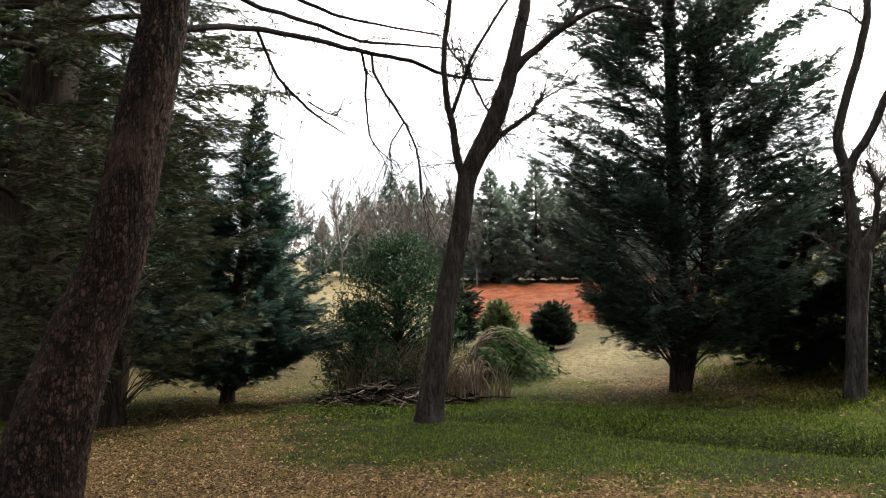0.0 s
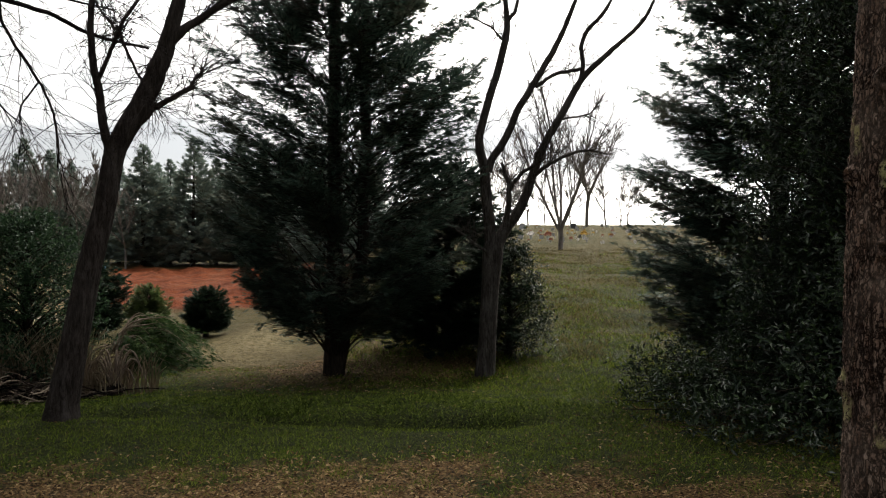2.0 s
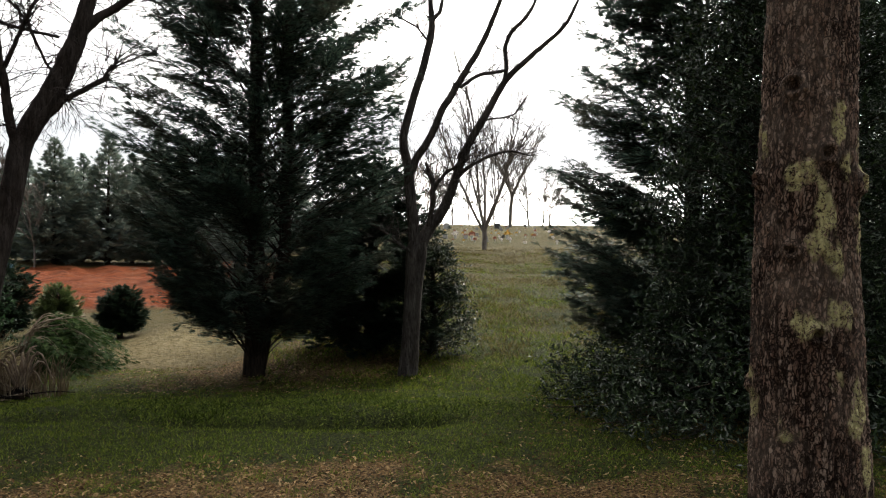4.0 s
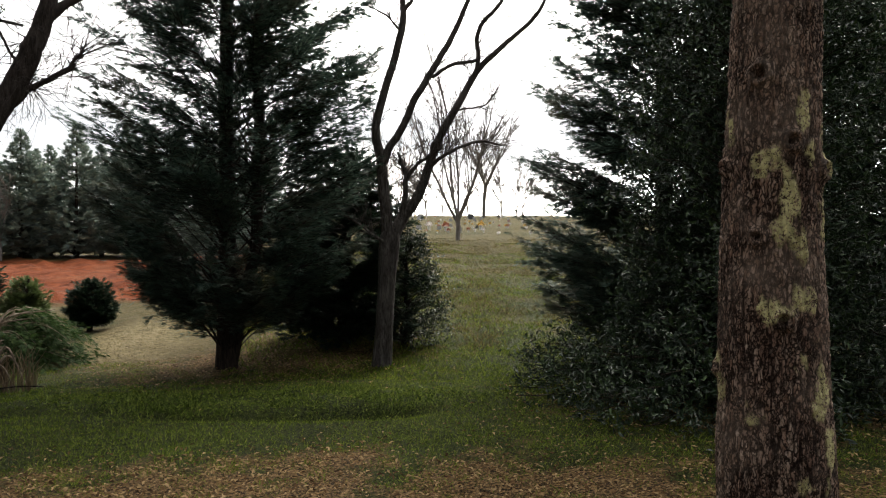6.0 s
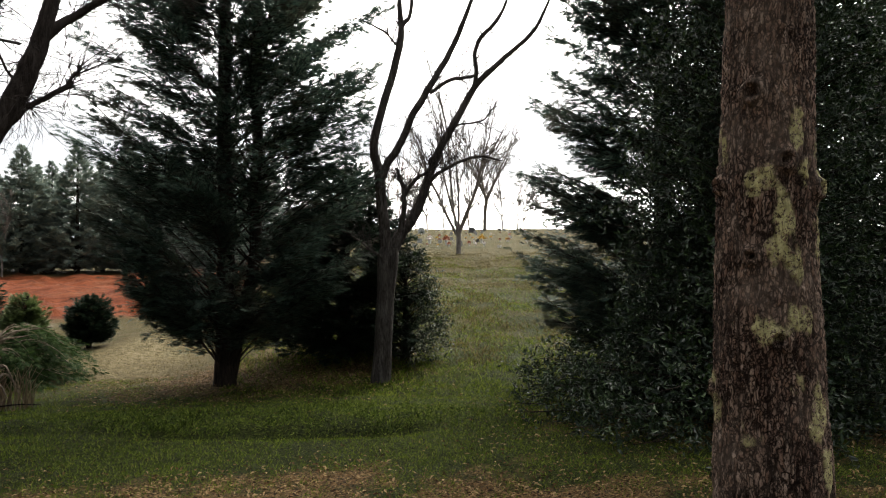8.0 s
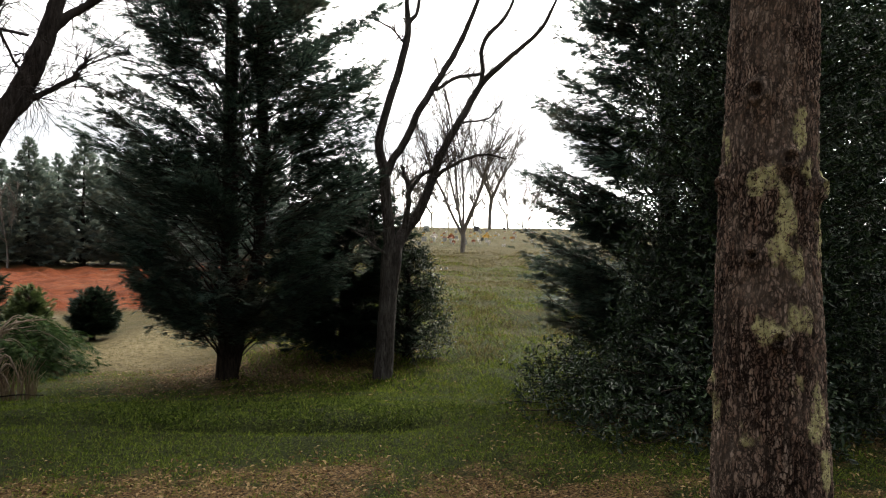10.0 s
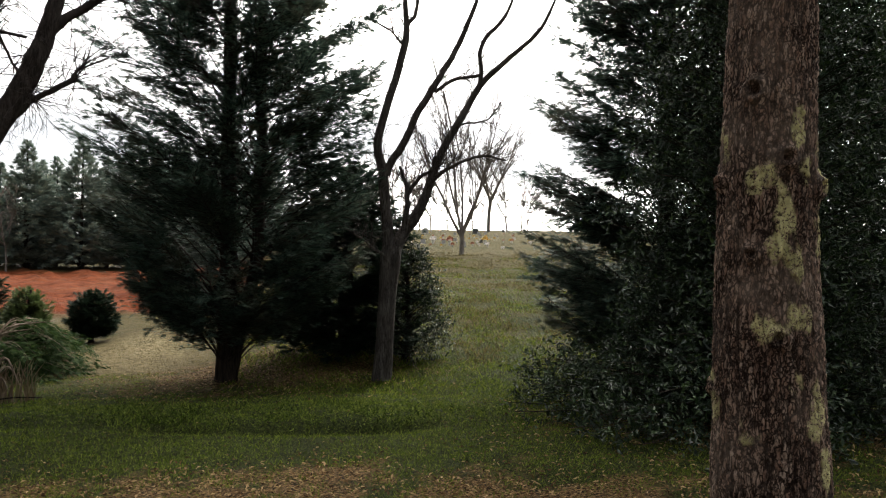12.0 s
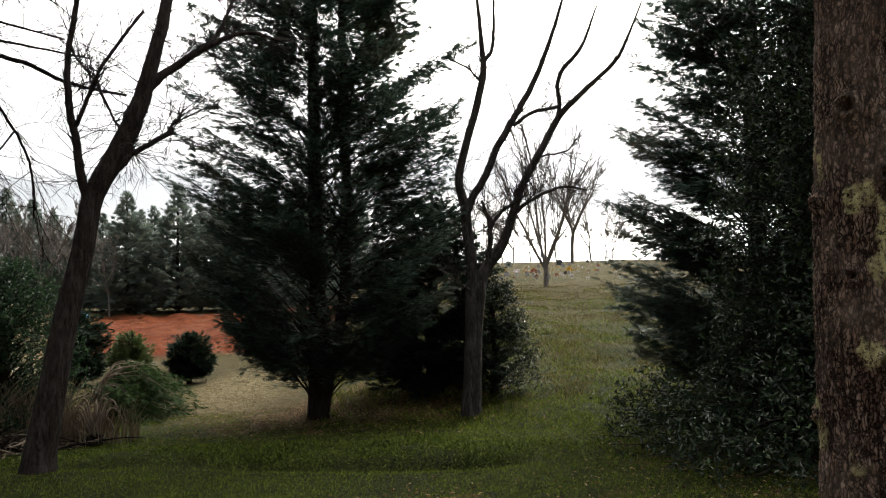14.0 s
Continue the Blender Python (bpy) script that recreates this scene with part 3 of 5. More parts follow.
def conifer(name, m, label, height, profile, branches, sprays, foliage_mat, size=0.2, rise=(0.55, 0.1), trunk_r=0.16, lean=(0, 0), low=0.15, clear=0.18,
            trunks=((0, 0),), template=SPRAY, droop=0.25, group="", bark_mat="bark_cedar", inner=0.25, top=0.02, upto=1.0, shift=0.0, small=False, plume=0.45, crowd=1.12):
    """A conifer with a trunk, limbs that leave it and tapering plumes of small sprays along the limbs.
    profile: radius of the crown at a share of the height; rise: slope of the limbs at the foot and at the tip of the tree."""
    tree = thing(name, m, label, "tree", group)
    hs, rs = zip(*profile)

    def axis(h, k=0):
        ox, oy = trunks[k]
        s = np.asarray(h, float) / height
        sp = np.clip(s * 6, 0, 1)
        return np.stack([lean[0] * s + ox * sp, lean[1] * s + oy * sp, np.asarray(h, float)], -1)

    for k in range(len(trunks)):
        hh = np.linspace(-0.1, height * (1 if k == 0 else 0.8), 18)
        p = axis(hh, k)
        p[:, :2] += wander(18, 0.012)[:, :2]
        r = trunk_r * (1 if k == 0 else 0.7) * (1 - hh / height) ** 0.9 + top
        r[0] *= 1.25
        r[1] *= 1.05
        v, f = tube(spline(np.column_stack([p, r]), 40), 14)
        part("trunk", fast_mesh("trunk", v, f, True), M[bark_mat], tree)
    limbs, at, fw, sz = [], [], [], []
    per = max(4.0, sprays / branches)
    mean_r = float(np.mean(rs))
    for b in range(branches):
        s = low + (0.97 * upto - low) * ((b + RNG.random()) / branches) ** crowd
        h = s * height
        full = np.interp(s, hs, rs)
        R = full * RNG.choice([0.6, 0.78, 0.9, 1.0, 1.08]) * RNG.uniform(0.93, 1.07)
        a = b * 2.39996 + RNG.normal(0, 0.35)
        k = b % len(trunks)
        up = rise[0] + (rise[1] - rise[0]) * s + RNG.normal(0, 0.1)
        h0 = max(0.06 + 0.1 * h, h - up * R * 0.75)
        o = axis(h0, k)
        d = np.array([math.cos(a), math.sin(a), 0])
        side = np.cross(d, (0, 0, 1))
        c = axis(h, 0)
        big = 0.15 + 0.85 * min(1.0, full / mean_r)
        tip = np.array([c[0] + shift * min(1, 3 * s), c[1], 0]) + d * max(0.03, R - plume * big * 0.6)
        tip[2] = h0 + up * R
        q = np.linspace(0, 1, 8)[:, None]
        line = o + (tip - o) * q
        line[:, 2] += (0.07 * R * np.sin(q * math.pi) - droop * R * 0.25 * q ** 2 + 0.1 * R * (1 - droop) * q ** 4)[:, 0]
        line += wander(8, 0.014 * R) * q
        rad = np.maximum(0.005, 0.010 * R * (1 - q[:, 0] * 0.85) * trunk_r / 0.16)
        limbs.append(tube(np.column_stack([line, rad]), 3 if small else 4))
        t0 = clear if s < 0.3 else inner
        subs = max(3, int(round(per / 9 * (0.4 + 0.6 * R / mean_r))))
        run = unit(line[-1] - line[-3])
        for w in range(subs + 1):
            last = w == subs
            t = 1.0 if last else t0 + (0.98 - t0) * (w + RNG.random()) / subs
            sgn = 1.0 if w % 2 else -1.0
            p0 = np.array([np.interp(t, q[:, 0], line[:, i]) for i in range(3)])
            if last:
                g = unit(run + np.array([0, 0, 0.12 - 0.5 * droop]) + RNG.normal(0, 0.1, 3))
            else:
                g = unit(d * 0.95 + side * sgn * RNG.uniform(0.25, 0.95) + np.array([0, 0, RNG.normal(up * 0.5 + 0.08 - droop * 0.5, 0.18)]))
            ln = plume * big * (0.55 + 0.75 * (1 - t)) * RNG.uniform(0.65, 1.25)
            n = max(4, int(10.5 * (0.4 + 0.6 * big) * RNG.uniform(0.8, 1.2)))
            e = np.sort(RNG.random(n) ** 0.9)[:, None]
            pos = p0 + g * ln * e + RNG.normal(0, 0.085 * ln, (n, 3)) * (1.05 - e)
            pos[:, 2] += (0.1 - droop * 0.35) * ln * e[:, 0] ** 2
            if not small:
                limbs.append(tube(np.column_stack([np.array([p0, p0 + g * ln * 0.45, p0 + g * ln * 0.9 + (0, 0, (0.08 - droop * 0.3) * ln)]), [0.005, 0.004, 0.002]]), 3))
            at.append(pos)
            flip = np.where(np.arange(n) % 2, 1.0, -1.0)[:, None] * (1 - e) * 0.55
            fw.append(g + np.cross(g, (0, 0, 1)) * flip + RNG.normal(0, 0.2, (n, 3)) + np.array([0, 0, 0.14 - 0.5 * droop]))
            sz.append(1.12 * size * (0.4 + 0.6 * big) * RNG.uniform(0.7, 1.25, n) * (1.15 - 0.4 * e[:, 0]))
    v, f = join(limbs)
    tagged(part("branchwork", fast_mesh("branchwork", v, f, True), M[bark_mat], tree), kind="stuff")
    at, fw, sz = np.vstack(at), np.vstack(fw), np.concatenate(sz)
    upv = np.column_stack([RNG.normal(0, 0.45, (len(at), 2)), np.ones(len(at))])
    v, f = scatter(*template, at, fw, upv, sz)
    part("crown", fast_mesh("crown", v, f), M[foliage_mat], tree)
    return tree


conifer("cedar_tree", stand(16.3, 11.3), "tall dark red cedar with twin trunks and layered boughs", 10.2,
        [(0, 1.0), (0.06, 1.55), (0.12, 1.85), (0.2, 2.05), (0.34, 2.1), (0.47, 1.85), (0.65, 1.3), (0.85, 0.5), (1, 0.02)], 300, 62000, "cedar", 0.135, (0.72, 0.35), 0.11,
        trunks=((0, 0), (0.36, 0.15)), low=0.04, clear=0.36, inner=0.28, upto=0.8, shift=0.12, plume=0.6)
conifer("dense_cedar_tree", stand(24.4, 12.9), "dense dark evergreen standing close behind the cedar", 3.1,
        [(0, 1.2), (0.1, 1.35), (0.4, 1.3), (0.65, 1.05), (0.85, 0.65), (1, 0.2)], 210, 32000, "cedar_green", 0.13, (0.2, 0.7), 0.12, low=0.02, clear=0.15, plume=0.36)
conifer("conical_cedar_tree", stand(46.3, 11.4), "tall conical dark green cedar behind the holly", 9.5,
        [(0, 1.6), (0.04, 2.15), (0.25, 2.1), (0.5, 1.55), (0.7, 1.05), (0.9, 0.4), (1, 0.02)], 320, 62000, "cedar", 0.14, (0.45, 0.4), 0.13, low=0.03, inner=0.3, upto=0.85, clear=0.3, plume=0.6, crowd=1.25)
conifer("young_cedar_tree", stand(-15.2, 11.2), "pointed young cedar with blue-green sprays", 4.25,
        [(0, 1.0), (0.08, 1.5), (0.22, 1.5), (0.45, 1.02), (0.7, 0.48), (0.88, 0.17), (1, 0.01)], 230, 36000, "fir", 0.125, (0.5, 0.6), 0.09, lean=(0.5, 0), low=0.05, clear=0.3, plume=0.45, crowd=1.4, top=0.006)
conifer("spreading_cedar_tree", stand(-22.5, 9.4), "spreading cedar with bare lower limbs and olive sprays", 5.8,
        [(0, 1.0), (0.15, 1.55), (0.4, 1.6), (0.7, 1.5), (1, 0.5)], 140, 17000, "olive", 0.1, (0.7, 0.1), 0.11, lean=(0.55, 0), low=0.05, clear=0.45, inner=0.35,
        droop=0.5, plume=0.5)
conifer("old_hemlock_tree", stand(-28.5, 11.8), "tall old evergreen with a thick dark trunk", 11.0,
        [(0, 1.6), (0.15, 2.3), (0.4, 2.4), (0.7, 1.6), (1, 0.3)], 150, 16000, "olive", 0.12, (0.25, -0.1), 0.5, lean=(1.3, 0), low=0.09, clear=0.3, inner=0.22,
        droop=0.7, upto=0.75, plume=0.6)


def bare_tree(name, m, label, trunk, limbs, mat, twigs=60, twig_len=0.5, sides=12, seed=1, twig_r=0.006, droop=0.0, relief=(120, 48, 40, 14, 0.006)):
    """A leafless tree: a trunk and limbs by a few bends each (x, y, z, radius), with fine twigs along the limbs."""
    tree = thing(name, m, label, "tree")
    rng = np.random.default_rng(seed)
    v, f, crack = bark_tube(spline(trunk, relief[0]), relief[1], *relief[2:])
    me = fast_mesh("trunk", v, f, True)
    set_attribute(me, "crack", crack)
    part("trunk", me, M[mat], tree)
    fine = []

    def twig(p, d, ln, r, depth):
        n = 5
        q = np.linspace(0, 1, n)[:, None]
        line = p + d * ln * q + np.cumsum(rng.normal(0, 0.055 * ln, (n, 3)), 0) * q
        line[:, 2] -= droop * ln * (q[:, 0] ** 2)
        fine.append(tube(np.column_stack([line, r * (1 - 0.7 * q[:, 0])]), 3))
        if depth:
            for _ in range(rng.integers(2, 4)):
                t = rng.uniform(0.3, 0.95)
                o = np.array([np.interp(t, q[:, 0], line[:, i]) for i in range(3)])
                twig(o, unit(d + rng.normal(0, 0.5, 3)), ln * rng.uniform(0.35, 0.65), r * 0.6, depth - 1)

    total = sum(len(l) for l in limbs)
    for l in limbs:
        p = spline(l, 10 + 5 * len(l))
        q = np.linspace(0, 1, len(p))[:, None]
        p[:, :3] += np.cumsum(rng.normal(0, 0.006, (len(p), 3)), 0) * q * (1 - q) * 3
        v, f = tube(p, sides)
        part("limb", fast_mesh("limb", v, f, True), M[mat], tree)
        for _ in range(int(twigs * len(l) / total)):
            i = rng.integers(len(p) // 5, len(p))
            along = unit(p[min(i + 1, len(p) - 1), :3] - p[max(i - 1, 0), :3])
            d = unit(along * 0.6 + rng.normal(0, 0.6, 3) + np.array([0, 0, 0.25 - droop]))
            twig(p[i, :3], d, twig_len * rng.uniform(0.35, 1.2), min(twig_r, p[i, 3] * 0.6), 2)
    if fine:
        v, f = join(fine)
        tagged(part("twigwork", fast_mesh("twigwork", v, f, True), M[mat], tree), kind="stuff")
    return tree


bare_tree("leaning_bare_tree", stand(-1.2, 8.3, -0.03), "leafless dark tree with a leaning forked trunk",
          [(-0.01, 0, -0.1, 0.2), (0, 0, 0.02, 0.165), (0.03, 0, 0.27, 0.135), (0.13, 0, 0.85, 0.115), (0.23, 0, 1.43, 0.108), (0.36, 0, 2.01, 0.095), (0.42, 0, 2.4, 0.092), (0.46, 0, 2.6, 0.1)],
          [[(0.43, 0, 2.5, 0.095), (0.56, 0, 2.8, 0.1), (0.71, 0, 3.06, 0.1), (0.85, 0, 3.36, 0.092), (0.95, 0, 3.68, 0.078), (1.04, 0, 4.06, 0.066), (1.11, 0.05, 4.4, 0.06), (1.2, 0.1, 5.2, 0.045), (1.1, 0.1, 6.2, 0.02)],
           [(0.43, 0, 2.48, 0.05), (0.38, 0, 2.62, 0.045), (0.33, -0.05, 2.95, 0.038), (0.29, -0.05, 3.31, 0.034), (0.27, -0.05, 3.78, 0.028), (0.34, 0, 4.37, 0.024), (0.38, 0, 5.2, 0.012)],
           [(0.93, 0, 3.62, 0.05), (1.1, -0.05, 3.8, 0.042), (1.23, -0.1, 3.9, 0.038), (1.5, -0.15, 4.08, 0.03), (1.86, -0.2, 4.24, 0.022), (2.2, -0.2, 4.2, 0.012)],
           [(1.4, -0.1, 4.0, 0.025), (1.65, 0, 4.3, 0.02), (1.8, 0.1, 4.7, 0.012)],
           [(0.66, 0, 2.82, 0.034), (0.78, -0.05, 2.94, 0.028), (0.95, -0.08, 3.06, 0.026), (1.16, -0.1, 3.2, 0.022)],
           [(1.1, -0.1, 3.16, 0.016), (1.18, -0.12, 3.29, 0.014), (1.26, -0.12, 3.43, 0.008)],
           [(0.30, -0.05, 3.2, 0.022), (0.42, -0.1, 3.5, 0.018), (0.54, -0.1, 3.77, 0.017), (0.89, -0.1, 4.36, 0.013)],
           [(0.6, 0.05, 3.4, 0.012), (0.66, 0.05, 3.25, 0.012), (0.75, 0.05, 3.1, 0.01), (0.8, 0.05, 3.0, 0.006)],
           [(0.6, 0.05, 3.4, 0.012), (0.5, 0, 3.6, 0.014), (0.4, 0, 3.75, 0.012), (0.28, 0, 3.9, 0.01)]], "bark_mid", 340, 0.5, 12, 3, 0.006, 0.1, (220, 72, 34, 8, 0.007))

bare_tree("forked_bare_tree", stand(26.8, 11.1, -0.2), "slender leafless grey tree forking low into several stems",
          [(0.0, 0, -0.12, 0.2), (0.02, 0, 0.02, 0.15), (0.04, 0, 0.25, 0.13), (0.06, 0, 0.63, 0.118), (0.09, 0, 1.24, 0.118), (0.12, 0, 1.7, 0.14), (0.14, 0, 1.9, 0.12)],
          [[(0.1, 0, 1.7, 0.09), (0.09, 0, 2.0, 0.082), (0.07, 0, 2.4, 0.078), (0.04, 0, 2.9, 0.074), (-0.03, 0, 3.32, 0.06), (0.12, 0, 3.93, 0.056), (0.31, 0, 4.77, 0.05), (0.28, 0.05, 5.24, 0.034), (0.2, 0.1, 6.2, 0.015)],
           [(0.05, 0, 2.86, 0.06), (0.12, -0.03, 3.05, 0.055), (0.27, -0.08, 3.26, 0.052), (0.46, -0.1, 3.67, 0.05), (0.71, -0.1, 4.03, 0.046), (0.99, -0.1, 4.53, 0.04), (1.25, -0.1, 5.19, 0.03), (1.45, -0.1, 5.9, 0.015)],
           [(0.14, 0, 1.72, 0.09), (0.22, 0.05, 1.93, 0.085), (0.33, 0.1, 2.13, 0.08), (0.53, 0.15, 2.43, 0.072), (0.78, 0.2, 3.15, 0.058), (1.04, 0.2, 3.65, 0.054), (1.35, 0.2, 4.21, 0.046), (1.75, 0.2, 4.61, 0.036), (2.09, 0.2, 4.9, 0.03), (2.27, 0.2, 5.14, 0.026), (2.6, 0.2, 5.9, 0.01)],
           [(1.33, 0.2, 4.16, 0.034), (1.36, 0.2, 4.4, 0.032), (1.35, 0.2, 4.67, 0.03), (1.45, 0.2, 4.88, 0.03), (1.7, 0.2, 5.17, 0.026), (1.9, 0.2, 5.7, 0.012)],
           [(0.69, -0.1, 4.0, 0.026), (0.9, 0, 4.16, 0.026), (1.1, 0.1, 4.22, 0.024), (1.35, 0.2, 4.31, 0.022)],
           [(0.27, 0.08, 2.02, 0.045), (0.33, 0.05, 2.3, 0.04), (0.35, 0, 2.64, 0.036), (0.28, -0.05, 2.82, 0.03), (0.23, -0.08, 2.98, 0.018)],
           [(0.35, 0, 2.6, 0.03), (0.42, -0.05, 2.74, 0.028), (0.53, -0.05, 2.85, 0.026), (0.84, -0.05, 3.05, 0.014)],
           [(0.63, 0.17, 2.72, 0.034), (0.76, 0.1, 2.9, 0.028), (0.94, 0.05, 3.02, 0.024), (1.34, 0, 3.16, 0.018), (1.69, 0, 3.1, 0.009)],
           [(0.64, 0.17, 2.6, 0.02), (0.69, 0.1, 2.9, 0.024), (0.72, 0.1, 3.15, 0.02)],
           [(0.28, 0, 4.62, 0.018), (0.14, -0.05, 4.76, 0.014), (0.0, -0.1, 4.84, 0.012), (-0.27, -0.1, 4.98, 0.006)],
           [(0.3, 0, 4.9, 0.03), (0.42, 0, 5.2, 0.025), (0.46, 0, 6.0, 0.012)],
           [(1.02, 0.2, 3.6, 0.016), (1.2, 0.2, 3.62, 0.014), (1.45, 0.15, 3.68, 0.012), (1.62, 0.1, 3.9, 0.006)],
           [(0.08, -0.08, 1.74, 0.022), (-0.05, -0.15, 1.8, 0.018), (-0.16, -0.2, 1.88, 0.015), (-0.37, -0.25, 2.05, 0.009)]], "bark_bare", 400, 0.45, 10, 5, 0.0065)

bare_tree("leaning_brown_tree", stand(-26.3, 5.75, -0.02), "thick leaning brown trunk with long drooping bare limbs",
          [(-0.19, 0, -0.15, 0.36), (-0.12, 0, 0.02, 0.31), (-0.03, 0, 0.46, 0.26), (0.17, 0, 1.1, 0.215), (0.41, 0, 1.76, 0.188), (0.6, 0, 2.68, 0.165), (0.76, 0, 3.47, 0.145), (0.88, 0, 4.4, 0.13), (0.95, 0, 6.5, 0.08)],
          [[(0.74, 0, 3.26, 0.0375), (0.95, 0.1, 3.34, 0.027), (1.48, 0.5, 3.5, 0.024), (2.11, 0.9, 3.58, 0.0225), (2.73, 1.3, 3.63, 0.02175), (3.23, 1.5, 3.66, 0.02025), (3.82, 1.8, 3.64, 0.018), (4.56, 2.1, 3.71, 0.015)],
           [(2.66, 1.27, 3.65, 0.0135), (2.72, 1.3, 3.52, 0.01275), (2.75, 1.3, 3.43, 0.01275), (2.72, 1.3, 3.16, 0.0105), (2.76, 1.3, 2.84, 0.00675), (2.94, 1.3, 2.64, 0.0045)],
           [(2.78, 1.31, 3.63, 0.0135), (2.83, 1.3, 3.39, 0.01275), (3.08, 1.3, 3.02, 0.012), (3.22, 1.3, 2.76, 0.0105), (3.27, 1.3, 2.5, 0.009), (3.26, 1.3, 2.29, 0.00525)],
           [(3.09, 1.3, 3.0, 0.009), (2.95, 1.3, 2.75, 0.00675), (2.98, 1.3, 2.53, 0.00375)],
           [(1.50, 0.5, 3.5, 0.0135), (1.65, 0.5, 3.2, 0.012), (1.9, 0.5, 2.97, 0.0105), (2.24, 0.5, 2.71, 0.0045)],
           [(1.9, 0.5, 2.97, 0.0075), (2.12, 0.5, 2.89, 0.006), (2.23, 0.5, 3.04, 0.00375)],
           [(0.8, 0, 3.8, 0.03375), (1.1, 0.3, 3.8, 0.0225), (1.53, 0.7, 3.79, 0.0195), (2.04, 1.0, 3.81, 0.018), (2.68, 1.3, 3.77, 0.015), (3.11, 1.5, 3.84, 0.012), (4.02, 1.8, 3.93, 0.0075)],
           [(0.82, 0, 3.9, 0.03), (1.1, 0.4, 4.02, 0.0225), (1.47, 0.8, 4.09, 0.0195), (2.21, 1.2, 4.03, 0.0165), (2.76, 1.5, 4.03, 0.0135), (3.81, 1.9, 4.09, 0.0075)],
           [(0.85, 0, 4.3, 0.03), (1.6, 0.6, 4.5, 0.0225), (2.6, 1.2, 4.5, 0.015), (3.6, 1.6, 4.3, 0.0075)]], "bark_left", 200, 0.55, 10, 8, 0.0045, 0.2, (380, 120, 26, 9, 0.015))


def pine_trunk():
    """The lichened trunk: bark plates, healed knots and patches of lichen worked into the mesh."""
    tree = thing("lichened_pine_tree", stand(53.8, 3.45, -0.02), "thick upright pine trunk with rough bark and pale lichen", "tree")
    z = np.concatenate([np.linspace(-0.1, 0.5, 30), np.linspace(0.505, 2.9, 400), np.linspace(2.96, 9.3, 24)])
    sides = 210
    th = np.linspace(0, 2 * math.pi, sides, endpoint=False)
    zz, tt = np.meshgrid(z, th, indexing="ij")
    rad = np.interp(zz, [-0.1, 0.1, 0.6, 1.57, 2.55, 9.3], [0.31, 0.255, 0.215, 0.182, 0.155, 0.09])
    cx = np.interp(zz, [0, 0.6, 1.57, 2.53, 8], [-0.02, -0.03, -0.065, -0.05, 0.0])
    # angle from the side that faces -y
    fx, fy = np.sin(tt), -np.cos(tt)
    arc = (tt + math.pi) % (2 * math.pi) - math.pi
    disp, lich, crack = np.zeros(zz.size), np.zeros(zz.size), np.ones(zz.size)
    flat = np.stack([(fx * 0.19).ravel(), (fy * 0.19).ravel(), zz.ravel()], 1)
    for i, (x, y, h) in enumerate(flat):
        if -0.05 < h < 3.0:
            w = 0.7 * noise.noise(Vector((x * 9, y * 9, h * 6)))
            d, _ = noise.voronoi(Vector((x * 44 + w, y * 44 + w, h * 17 + w)))
            n2 = noise.noise(Vector((x * 70, y * 70, h * 45)))
            crack[i] = min((d[1] - d[0]) * 2.2, 1.0)
            disp[i] = min(crack[i], 0.7) * 0.010 + n2 * 0.0045 + 0.008 * noise.noise(Vector((x * 7, y * 7, h * 3)))
            lich[i] = noise.fractal(Vector((x * 11, y * 11, h * 7)), 1.0, 2.0, 4)
    disp, lich = disp.reshape(zz.shape), lich.reshape(zz.shape)
    for a, h, s in ((-15, 2.23, 1.0), (22, 1.98, 0.9), (12, 1.33, 0.8), (-13, 1.63, 0.7), (74, 1.88, 0.9), (-80, 1.12, 0.6), (-62, 1.9, 0.7)):
        da = (arc - radians(a) + math.pi) % (2 * math.pi) - math.pi
        q = np.hypot(da * 0.185, zz - h) / (0.022 * s)
        disp += 0.026 * s * np.exp(-((q - 1.5) / 0.75) ** 2) - 0.045 * s * np.exp(-(q / 0.8) ** 2) + 0.012 * np.exp(-(q / 3.5) ** 2)
    mask = np.zeros(zz.shape)
    for a, h, sa, sh, k in ((17, 1.79, 11, 0.07, 1.0), (14, 1.66, 13, 0.06, 1.0), (36, 1.57, 9, 0.05, 0.9), (40, 2.12, 9, 0.08, 0.9), (50, 1.97, 8, 0.06, 0.6), (8, 1.37, 13, 0.05, 1.0), (34, 1.4, 12, 0.05, 0.7),
                            (32, 1.2, 8, 0.05, 0.7), (58, 1.12, 9, 0.09, 0.8), (46, 1.0, 12, 0.05, 0.8), (60, 0.84, 12, 0.1, 0.9), (26, 0.74, 14, 0.05, 0.8), (48, 0.62, 14, 0.06, 0.8), (20, 0.58, 10, 0.04, 0.6),
                            (-8, 1.93, 22, 0.06, 0.45), (-60, 2.05, 14, 0.06, 0.4), (-70, 1.15, 12, 0.12, 0.5), (80, 1.7, 10, 0.3, 0.6), (-20, 1.0, 12, 0.05, 0.35), (-50, 1.4, 12, 0.06, 0.3)):
        da = (arc - radians(a) + math.pi) % (2 * math.pi) - math.pi
        mask += k * np.exp(-(np.degrees(da) / sa) ** 2 - ((zz - h) / sh) ** 2)
    lichen = np.clip((mask * 1.35 + lich * 1.1 - 0.4) * 3, 0, 1) * (mask > 0.06)
    disp += lichen * 0.004
    r = rad + disp
    v = np.stack([cx + r * fx, r * fy, zz], -1).reshape(-1, 3)
    i, j = np.meshgrid(np.arange(len(z) - 1) * sides, np.arange(sides), indexing="ij")
    k = (j + 1) % sides
    f = np.stack([i + j, i + k, i + sides + k, i + sides + j], -1).reshape(-1, 4)
    me = fast_mesh("trunk", v, f, True)
    set_attribute(me, "lichen", lichen.ravel())
